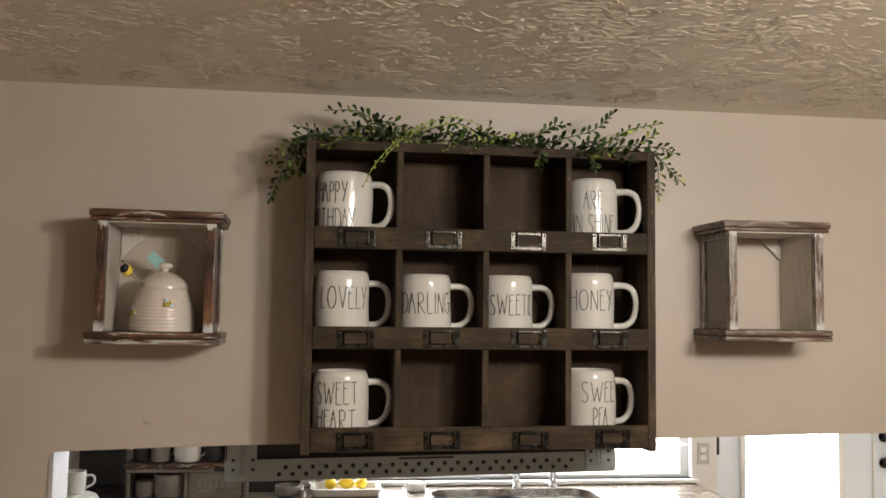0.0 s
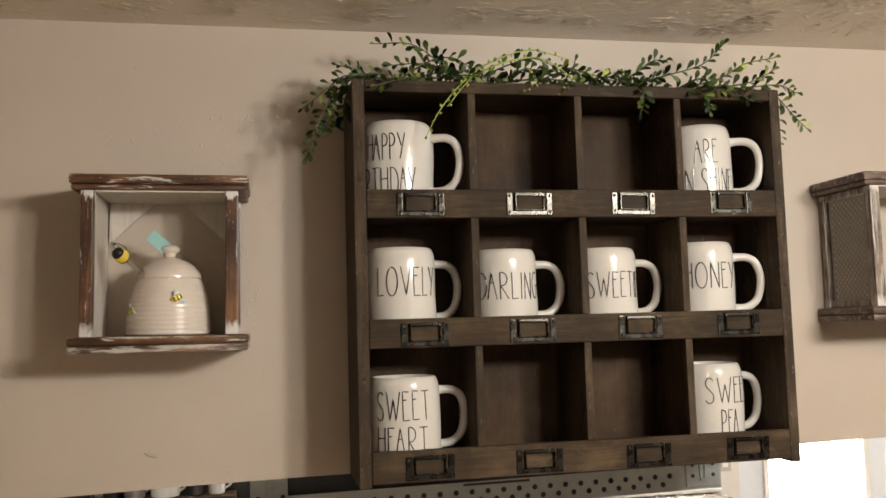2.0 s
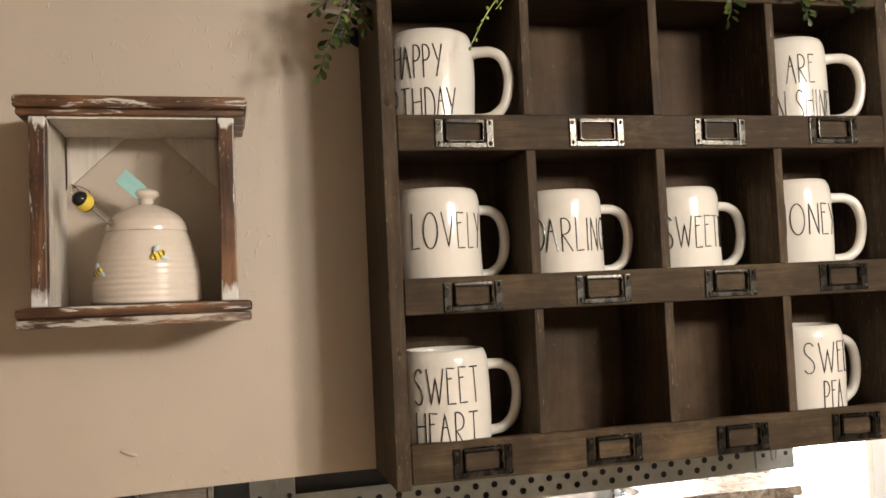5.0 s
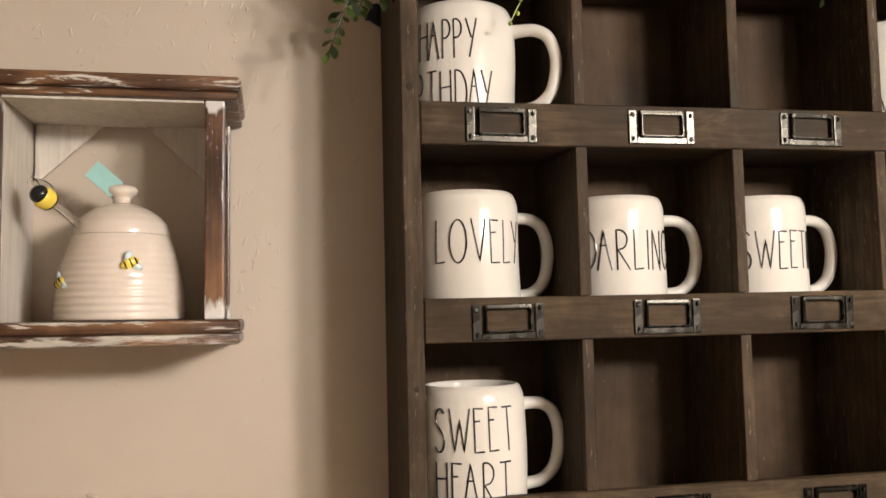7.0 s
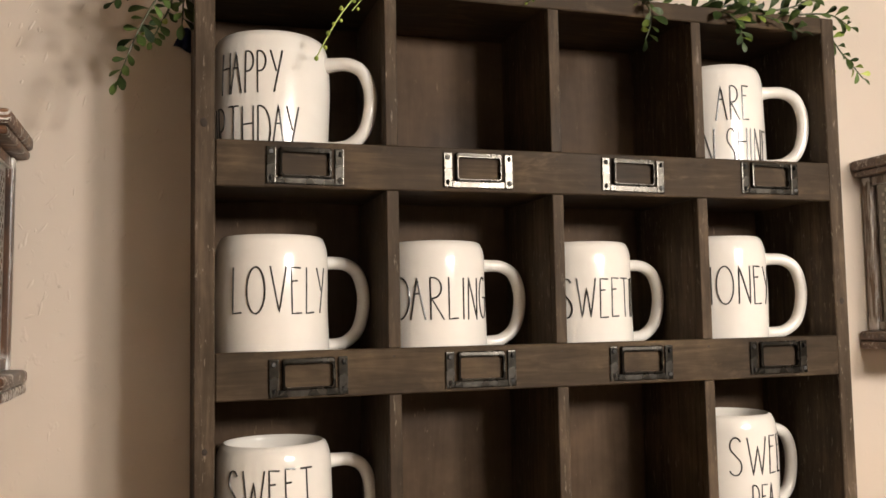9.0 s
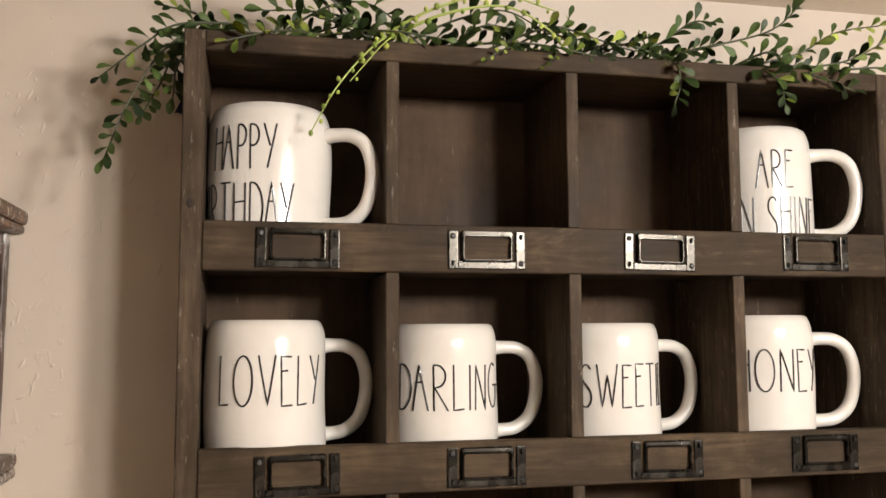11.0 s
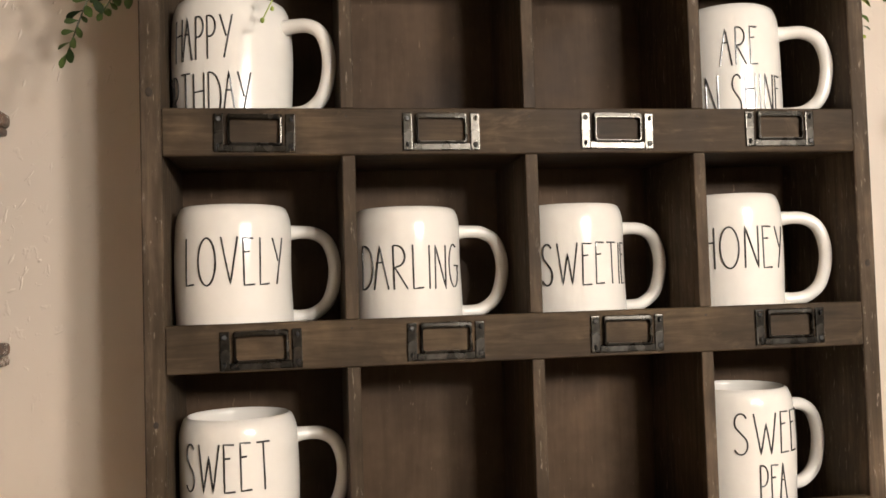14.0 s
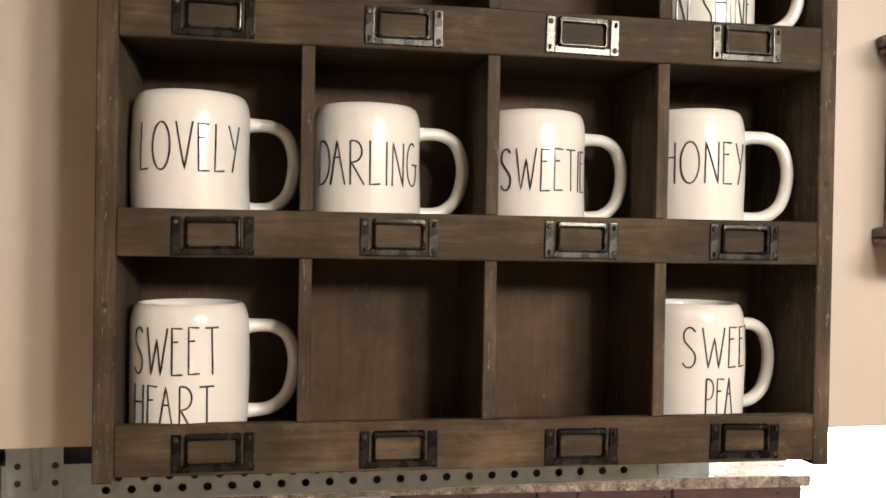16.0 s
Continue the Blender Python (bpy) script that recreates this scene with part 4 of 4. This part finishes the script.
# vines lying along the top
sprig([(0.02, 0.05, 0.012), (0.15, 0.03, 0.018), (0.3, 0.05, 0.012), (0.45, 0.03, 0.016)], 26, 0.1, thick=0.0016)
sprig([(0.30, 0.02, 0.012), (0.42, 0.05, 0.02), (0.56, 0.02, 0.012), (0.69, 0.04, 0.016)], 26, 0.1, thick=0.0016)
sprig([(0.05, 0.0, 0.012), (0.16, 0.06, 0.022), (0.25, 0.0, 0.014)], 16, 0.15)
sprig([(0.33, -0.01, 0.01), (0.43, 0.02, 0.018), (0.52, -0.01, 0.012)], 14, 0.08)
# over the west end
sprig([(0.06, 0.02, 0.018), (-0.01, 0.01, 0.014), (-0.046, 0.0, -0.012), (-0.074, -0.01, -0.066), (-0.093, -0.012, -0.120)], 28, 0.08)
sprig([(0.04, 0.04, 0.02), (-0.03, 0.04, 0.005), (-0.05, 0.02, -0.040), (-0.064, 0.0, -0.076)], 17, 0.1)
sprig([(0.03, 0.0, 0.02), (-0.03, -0.01, 0.012), (-0.06, -0.02, -0.012), (-0.100, -0.015, -0.046)], 15, 0.15)
sprig([(0.0, 0.02, 0.012), (-0.03, 0.0, -0.02), (-0.035, -0.01, -0.06)], 9, 0.05)
# rising over the first and second cells
sprig([(0.16, 0.02, 0.014), (0.12, 0.0, 0.045), (0.075, -0.01, 0.068), (0.015, -0.01, 0.066)], 14, 0.2)
sprig([(0.17, 0.03, 0.014), (0.13, 0.02, 0.04), (0.09, 0.01, 0.042), (0.045, 0.0, 0.035)], 13, 0.25)
sprig([(0.06, 0.01, 0.015), (0.11, 0.0, 0.045), (0.15, 0.0, 0.05), (0.19, 0.01, 0.03)], 12, 0.15)
sprig([(0.10, -0.01, 0.012), (0.06, -0.035, 0.004), (0.012, -0.05, -0.014)], 8, 0.8)
sprig([(0.18, 0.01, 0.014), (0.24, 0.0, 0.042), (0.29, 0.0, 0.055), (0.34, 0.01, 0.038)], 11, 0.25)
sprig([(0.165, -0.02, 0.016), (0.21, -0.03, 0.040), (0.27, -0.03, 0.060), (0.335, -0.025, 0.050)], 13, buds=True, thick=0.0015)
sprig([(0.175, -0.025, 0.014), (0.22, -0.035, 0.034), (0.28, -0.035, 0.046), (0.325, -0.035, 0.026), (0.345, -0.035, 0.002)], 11, buds=True, thick=0.0015)
sprig([(0.27, 0.0, 0.012), (0.33, -0.02, 0.034), (0.37, -0.025, 0.026), (0.42, -0.03, 0.012)], 13, 0.2)
sprig([(0.175, -0.02, 0.016), (0.15, -0.045, -0.005), (0.115, -0.052, -0.048), (0.089, -0.05, -0.096)], 15, buds=True, thick=0.0011)
sprig([(0.18, -0.015, 0.018), (0.158, -0.048, -0.004), (0.125, -0.054, -0.045)], 7, buds=True, thick=0.0009)
sprig([(0.3, -0.01, 0.012), (0.28, -0.04, 0.002), (0.255, -0.05, -0.014)], 5, 0.9, size=0.6)
sprig([(0.31, -0.01, 0.012), (0.33, -0.04, 0.0), (0.315, -0.045, -0.016)], 5, 0.9, size=0.6)
sprig([(0.33, 0.02, 0.014), (0.355, 0.01, 0.035), (0.36, 0.0, 0.055)], 5, 0.3, size=0.8)
sprig([(0.22, 0.0, 0.012), (0.30, -0.03, 0.012), (0.38, -0.035, 0.002)], 13, 0.15)
sprig([(0.36, 0.02, 0.014), (0.40, -0.02, 0.022), (0.45, -0.03, 0.01)], 11, 0.1)
sprig([(0.1, 0.0, 0.014), (0.16, -0.035, 0.012), (0.22, -0.04, 0.006)], 11, 0.25)
# tangle lying low along the front edge
for k in range(13):
    x = 0.02 + 0.052 * k
    dx = random.uniform(0.05, 0.085) * (1 if k % 3 else -1)
    sprig([(x, random.uniform(0.0, 0.05), 0.010), (x + dx * 0.5, random.uniform(-0.03, 0.02), random.uniform(0.014, 0.030)), (x + dx, random.uniform(-0.04, 0.0), random.uniform(0.008, 0.036))], 8, 0.12, size=1.0)
# third and fourth cells
sprig([(0.43, 0.0, 0.012), (0.465, -0.01, 0.035), (0.495, -0.01, 0.056), (0.525, 0.0, 0.062)], 10, 0.05)
sprig([(0.44, 0.0, 0.012), (0.52, -0.02, 0.03), (0.585, -0.02, 0.052), (0.625, -0.02, 0.088)], 15, 0.12)
sprig([(0.56, 0.0, 0.014), (0.62, -0.01, 0.03), (0.67, -0.01, 0.058), (0.735, 0.0, 0.075)], 13, 0.35)
sprig([(0.60, 0.0, 0.012), (0.67, -0.02, 0.022), (0.72, -0.02, 0.046)], 11, 0.4)
sprig([(0.45, -0.02, 0.012), (0.458, -0.045, -0.004), (0.459, -0.05, -0.026), (0.452, -0.05, -0.046)], 8, 0.5)
sprig([(0.55, -0.01, 0.012), (0.56, -0.045, -0.004), (0.572, -0.05, -0.018), (0.577, -0.05, -0.038)], 11, 0.12)
sprig([(0.58, -0.02, 0.01), (0.62, -0.048, -0.006), (0.66, -0.05, -0.02)], 8, 0.1)
# over the east end
sprig([(0.66, 0.01, 0.014), (0.725, 0.0, 0.008), (0.760, 0.0, -0.023), (0.790, 0.0, -0.052)], 15, 0.15)
sprig([(0.68, 0.03, 0.014), (0.735, 0.02, 0.0), (0.745, 0.02, -0.05), (0.74, 0.01, -0.085)], 11, 0.6)
sprig([(0.66, 0.0, 0.016), (0.73, -0.01, 0.022), (0.775, 0.0, 0.012)], 9, 0.3)

# ---- kitchen ----
FRONT = 3.865


def rack():
    ob = thing("metal_channel", "grey galvanised perforated metal channel under the wall header", "metal channel", pose(-0.191, 1.93, 1.432, 0, -1.17, 0))
    L, pitch, r = 0.929, 0.03095, 0.0054
    bm = bmesh.new()

    def quad(x0, x1, z0, z1):
        bm.faces.new([bm.verts.new((x, 0, z)) for x, z in ((x0, z0), (x1, z0), (x1, z1), (x0, z1))])

    for z0, z1, first in ((0.0055, 0.0212, 0.1075), (0.0212, 0.0368, 0.1225)):
        quad(0, first, z0, z1)
        for k in range(23):
            x0 = first + k * pitch
            cx, cz = x0 + pitch / 2, (z0 + z1) / 2
            outer = [bm.verts.new((cx + u * pitch / 2, 0, cz + v * (z1 - z0) / 2)) for u, v in ((1, 0), (1, 1), (0, 1), (-1, 1), (-1, 0), (-1, -1), (0, -1), (1, -1))]
            inner = [bm.verts.new((cx + r * math.cos(a), 0, cz + r * math.sin(a))) for a in (math.pi / 4 * j for j in range(8))]
            for j in range(8):
                bm.faces.new((outer[j], outer[(j + 1) % 8], inner[(j + 1) % 8], inner[j]))
        quad(first + 23 * pitch, L, z0, z1)
    quad(0, L, 0, 0.0055)
    quad(0, L, 0.0368, 0.048)
    part("perforated_face", bm, M_GALV, ob)
    part("back_plate", block(0.0, L, 0.028, 0.031, 0.0, 0.125), M_DARK, ob, "dark back plate")
    # Dark strip laid on the face where it shows a dark reflection.
    part("slot", block(0.40, 0.53, -0.0006, -0.0002, 0.0405, 0.045), M_DARK, ob, "long dark strip for a dark reflection on the face")
    part("flange", block(0, L, 0.0, 0.03, -0.0015, 0.0, 0.0005), M_GALV, ob)
    for x0, x1 in ((0.006, 0.073), (0.852, 0.926)):
        part("end_bracket", block(x0, x1, -0.004, -0.0005, 0.004, 0.115, 0.001), M_GALV, ob)
        bm = bmesh.new()
        tube(bm, curve_points([(x0 + 0.03, -0.004, 0.11), (x0 + 0.03, -0.005, 0.03), (x0 + 0.034, -0.005, 0.018), (x0 + 0.04, -0.005, 0.03), (x0 + 0.04, -0.004, 0.11)], 5), 0.002, 6)
        part("slot_rib", bm, M_GALV, ob, smooth=True)
        # Flat dark discs stand in for the shade inside the bolt holes.
        for x in (x0 + 0.014, x0 + 0.058):
            for z in (0.0265, 0.048):
                bm = bmesh.new()
                made = lathe(bm, [(0.004, 0), (0.004, 0.0006)], 12)
                bmesh.ops.transform(bm, verts=made, matrix=pose(x, -0.0042, z, 90, 0, 0))
                part("bolt_hole", bm, M_DARK, ob)
    return ob


rack()


def rounded(x0, x1, y0, y1, r, z, steps=7):
    """Points round a rectangle with round corners, from the front left one."""
    out = []
    for cx, cy, a0 in ((x0 + r, y0 + r, 180), (x1 - r, y0 + r, 270), (x1 - r, y1 - r, 0), (x0 + r, y1 - r, 90)):
        out += [(cx + r * math.cos(radians(a0 + 90 * k / steps)), cy + r * math.sin(radians(a0 + 90 * k / steps)), z) for k in range(steps + 1)]
    return out


def worktop():
    SX0, SX1, SY0, SY1 = 0.612, 1.452, 3.957, 4.42
    steps = 7
    w = thing("worktop", "speckled beige and brown granite kitchen worktop", "worktop")
    bm = bmesh.new()
    # slab with a round-cornered cut-out
    for z in (0.91, 0.872):
        corners = [bm.verts.new((x, y, z)) for x, y in ((-2.6, FRONT + 0.006), (2.104, FRONT + 0.006), (2.104, KITCHEN), (-2.6, KITCHEN))]
        inner = [bm.verts.new(p) for p in rounded(SX0, SX1, SY0, SY1, 0.10, z)]
        for c in range(4):
            arc_points = inner[c * (steps + 1):(c + 1) * (steps + 1)]
            for p, q in zip(arc_points, arc_points[1:]):
                bm.faces.new((corners[c], q, p))
            nxt = inner[((c + 1) * (steps + 1)) % len(inner)]
            bm.faces.new((corners[c], corners[(c + 1) % 4], nxt, arc_points[-1]))
    top, low = rounded(SX0, SX1, SY0, SY1, 0.10, 0.91), rounded(SX0, SX1, SY0, SY1, 0.10, 0.872)
    for k in range(len(top)):
        j = (k + 1) % len(top)
        bm.faces.new([bm.verts.new(p) for p in (top[k], top[j], low[j], low[k])])
    bmesh.ops.remove_doubles(bm, verts=bm.verts, dist=1e-5)
    bmesh.ops.recalc_face_normals(bm, faces=bm.faces)
    part("slab", bm, M_GRANITE, w)
    bm = bmesh.new()
    box(bm, -2.6, 2.11, FRONT, FRONT + 0.0058, 0.866, 0.9095, 0.0025, 2)
    part("front_edge", bm, M_GRANITE, w)
    s = thing("sink", "double bowl stainless steel sink set in the granite", "sink")
    for x0, x1 in ((SX0 - 0.004, 1.005), (1.032, SX1 + 0.004)):
        bm = bmesh.new()
        rings = []
        for z, inset, r in ((0.869, -0.004, 0.10), (0.86, 0.0, 0.10), (0.74, 0.012, 0.095), (0.71, 0.024, 0.085), (0.70, 0.05, 0.07)):
            rings.append([bm.verts.new(p) for p in rounded(x0 + inset, x1 - inset, SY0 - 0.004 + inset, SY1 + 0.004 - inset, r, z)])
        for a, b in zip(rings, rings[1:]):
            for k in range(len(a)):
                bm.faces.new((a[k], a[(k + 1) % len(a)], b[(k + 1) % len(a)], b[k]))
        bm.faces.new(rings[-1])
        part("bowl", bm, M_STEEL, s, smooth=True, sharp=60)
    part("bridge", block(1.0005, 1.0365, SY0, SY1, 0.845, 0.868, 0.008, 3), M_STEEL, s, smooth=True)
    for x, h in ((1.087, 0.1), (1.285, 0.1)):
        f = thing("faucet", "brushed steel faucet post behind the sink", "faucet", pose(x, 4.47, 0.91))
        bm = bmesh.new()
        lathe(bm, [(0.024, 0), (0.024, 0.006), (0.019, 0.014), (0.017, 0.05), (0.02, 0.06), (0.02, 0.075)], 24)
        part("base", bm, M_STEEL, f, smooth=True)
        bm = bmesh.new()
        tube(bm, curve_points([(0, 0, 0.07), (0, 0, h), (0, -0.03, h + 0.05), (0, -0.09, h + 0.06), (0, -0.13, h + 0.03)], 6), 0.011, 12)
        part("spout", bm, M_STEEL, f, smooth=True)


worktop()


def cabinet(x0, x1):
    c = thing("base_cabinet", "dark cherry wood base cabinet under the worktop", "cabinet", group="kitchen base cabinets")
    part("body", block(x0 + 0.001, x1 - 0.001, FRONT + 0.04, KITCHEN - 0.005, 0.0, 0.872 if not 0.3 < x0 < 1.4 else 0.69), M_CHERRY, c)
    d = part("drawer_front", block(x0 + 0.004, x1 - 0.004, FRONT + 0.02, FRONT + 0.0395, 0.70, 0.862, 0.004, 2), M_CHERRY, c)
    e = part("door", block(x0 + 0.004, x1 - 0.004, FRONT + 0.02, FRONT + 0.0395, 0.1, 0.69, 0.004, 2), M_CHERRY, c)
    for p, z in ((d, 0.78), (e, 0.62)):
        bm = bmesh.new()
        mid = (x0 + x1) / 2
        tube(bm, curve_points([(mid - 0.065, FRONT + 0.02, z), (mid - 0.06, FRONT - 0.005, z), (mid, FRONT - 0.01, z), (mid + 0.06, FRONT - 0.005, z), (mid + 0.065, FRONT + 0.02, z)], 4), 0.005, 8)
        part("handle", bm, M_STEEL, p, "slim steel pull", True)


for a, b in ((-2.6, -2.0), (-2.0, -1.4), (-1.4, -0.82), (-0.82, -0.13), (0.52, 1.04), (1.04, 1.56), (1.56, 2.09)):
    cabinet(a, b)


def dishwasher():
    d = thing("dishwasher", "white dishwasher with a control strip under the worktop", "dishwasher")
    part("body", block(-0.115, 0.505, FRONT + 0.05, KITCHEN - 0.01, 0.05, 0.868), M_WHITE, d)
    part("door", block(-0.113, 0.503, FRONT + 0.015, FRONT + 0.0495, 0.1, 0.725, 0.005, 2), M_WHITE, d)
    c = part("control_strip", block(-0.113, 0.503, FRONT + 0.005, FRONT + 0.0495, 0.73, 0.862, 0.006, 2), M_WHITE, d)
    for k in range(6):
        part("button", block(0.22 + 0.03 * k, 0.235 + 0.03 * k, FRONT + 0.002, FRONT + 0.0045, 0.79, 0.80, 0.0008), M_SCREW, c)


dishwasher()


def cup(name, label, x, y, z, r, h, material, inside=None, handle=0.0, category="cup"):
    ob = thing(name, label, category, pose(x, y, z))
    bm = bmesh.new()
    lathe(bm, [(r * 0.7, 0), (r * 0.95, 0.004), (r, h * 0.4), (r, h), (r - 0.004, h), (r - 0.005, h * 0.3), (r * 0.6, 0.01)], 28)
    part("body", bm, material, ob, smooth=True)
    if handle:
        bm = bmesh.new()
        tube(bm, curve_points([(r * 0.95, 0, h * 0.8), (r + handle, 0, h * 0.78), (r + handle * 1.1, 0, h * 0.45), (r * 0.95, 0, h * 0.22)], 5), 0.005, 8)
        part("handle", bm, material, ob, smooth=True)
    if inside:
        bm = bmesh.new()
        lathe(bm, [(0.001, h - 0.012), (r - 0.0052, h - 0.012)], 28)
        part("inside_glaze", bm, inside, ob, "dark red inside")
    return ob


def countertop_rack():
    ob = thing("countertop_rack", "grey wooden countertop rack with open bays and a top shelf", "rack", pose(-0.84, 4.17, 0.91))
    for x, h in ((0, 0.14), (0.262, 0.14), (0.535, 0.14), (0.80, 0.055)):
        part("upright", block(x, x + 0.018, 0, 0.14, 0.0, h, 0.002), M_RACK, ob)
    part("base_board", block(0, 0.83, -0.004, 0.144, -0.0005, 0.02, 0.003), M_RACK, ob)
    part("middle_board", block(0.0, 0.553, -0.004, 0.144, 0.1405, 0.154, 0.003), M_RACK, ob)
    part("top_board", block(-0.01, 0.555, -0.006, 0.146, 0.1545, 0.182, 0.003), M_RUSTIC_X, ob, "brown wooden top board")
    part("back_board", block(0, 0.8, 0.145, 0.15, 0.0, 0.36), M_DARK, ob)
    for x, z in ((0.16, 0.006), (0.70, 0.004), (0.40, 0.146)):
        part("clip", block(x, x + 0.06, -0.012, -0.0042, z, z + 0.022, 0.002), M_DARK, ob, "black metal clip")
    sign = part("sign_panel", block(0.284, 0.53, 0.01, 0.02, 0.022, 0.138, 0.002), M_RACK, ob, "pale wooden sign panel")
    for k in range(7):
        part("letter_bar", block(0.325 + 0.026 * k, 0.34 + 0.026 * k, 0.0075, 0.0098, 0.068, 0.108), M_STONEWARE, sign)


countertop_rack()
for k in range(2):
    cup("bowl", "stacked grey stoneware bowl in the countertop rack", -0.655, 4.24, 0.9305 + 0.05 * k, 0.07, 0.055, M_STONEWARE, category="bowl")
cup("bowl", "small grey stoneware bowl in the countertop rack", -0.765, 4.24, 0.9305, 0.045, 0.07, M_STONEWARE, category="bowl")
cup("bowl", "grey bowl at the open end of the countertop rack", -0.10, 4.24, 0.9305, 0.06, 0.045, M_STONEWARE, category="bowl")
for x, r, h, material, label in ((-0.79, 0.035, 0.09, M_DARK, "dark mug"), (-0.70, 0.045, 0.1, M_STONEWARE, "grey stoneware mug"), (-0.575, 0.062, 0.09, M_WHITE, "wide white mug"), (-0.455, 0.04, 0.1, M_DARK, "dark mug"), (-0.365, 0.036, 0.09, M_WHITE, "white mug")):
    cup("mug", label + " on top of the countertop rack", x, 4.24, 1.0925, r, h, material, None, 0.02, "mug")


# Unidentified white object, given the made-up form of a floor-standing bin.
def white_rounded_form():
    b = thing("white_rounded_form", "unidentified white rounded object in front of the worktop, shaped as a bin", "bin", pose(-0.955, 3.62, 0))
    bm = bmesh.new()
    lathe(bm, [(0.10, 0), (0.112, 0.01), (0.12, 0.3), (0.122, 0.985)], 40)
    part("body", bm, M_WHITE, b, smooth=True, sharp=50)
    bm = bmesh.new()
    lathe(bm, [(0.118, 0.9855), (0.125, 0.99), (0.125, 1.02), (0.121, 1.042), (0.108, 1.06), (0.085, 1.069), (0.02, 1.072)], 40)
    part("lid", bm, M_WHITE, b, smooth=True, sharp=60)
    part("slot", block(0.088, 0.126, -0.075, -0.035, 0.90, 0.98, 0.006, 2), M_DARK, b, "dark slot")


white_rounded_form()
cup("mug", "white mug with a dark red inside standing on the white rounded object", -0.928, 3.62, 1.0722, 0.040, 0.086, M_WHITE, M_RED, 0.028, "mug")


def coffee_maker():
    c = thing("coffee_maker", "black countertop coffee maker", "coffee maker", pose(-1.10, 4.24, 0.911))
    part("base", block(0, 0.2, -0.02, 0.24, 0, 0.04, 0.008, 2), M_DARK, c)
    part("tower", block(0.0, 0.2, 0.12, 0.24, 0.04, 0.42, 0.01, 2), M_DARK, c)
    part("head", block(0.0, 0.2, -0.02, 0.12, 0.28, 0.42, 0.015, 2), M_DARK, c)


coffee_maker()


def fruit_tray():
    t = thing("tray", "cream rectangular tray with a low rim on the worktop", "tray", pose(0.185, 4.36, 0.911))
    bm = bmesh.new()
    rings = [[bm.verts.new(p) for p in rounded(-0.175 + i, 0.175 - i, -0.10 + i, 0.10 - i, 0.03, z)] for i, z in ((0.012, 0), (0.0, 0.034), (0.004, 0.036), (0.008, 0.034), (0.018, 0.008))]
    for a, b in zip(rings, rings[1:]):
        for k in range(len(a)):
            bm.faces.new((a[k], a[(k + 1) % len(a)], b[(k + 1) % len(a)], b[k]))
    bm.faces.new(rings[-1])
    bm.faces.new(rings[0][::-1])
    part("dish", bm, M_CERAMIC, t, smooth=True, sharp=50)
    for x, y in ((-0.09, 0.045), (-0.01, 0.05), (0.065, 0.05)):
        bm = bmesh.new()
        made = bmesh.ops.create_uvsphere(bm, u_segments=16, v_segments=12, radius=0.03)["verts"]
        for v in made:
            v.co.x *= 1.0 + 0.35 * abs(v.co.x / 0.03) ** 3
        bmesh.ops.transform(bm, verts=made, matrix=pose(0.20 + x, 4.36 + y, 0.911 + 0.038, 0, 0, 40 * x * 20))
        tagged(new("lemon", mesh_of("lemon", bm, M_LEMON, True)), "yellow lemon lying in the cream tray", "fruit", "lemons in the tray")


fruit_tray()
cup("soap_dish", "small white soap dish beside the sink", 0.545, 4.40, 0.911, 0.052, 0.042, M_WHITE, category="dish")


def outlet():
    o = thing("wall_outlet", "white double wall outlet beside the window", "outlet", pose(2.155, KITCHEN, 1.07))
    part("plate", block(-0.035, 0.035, -0.006, -0.0002, -0.058, 0.058, 0.002, 2), M_TRIM, o)
    for z in (-0.022, 0.022):
        part("socket", block(-0.016, 0.016, -0.009, -0.0061, z - 0.014, z + 0.014, 0.003, 2), M_WHITE, o)


outlet()
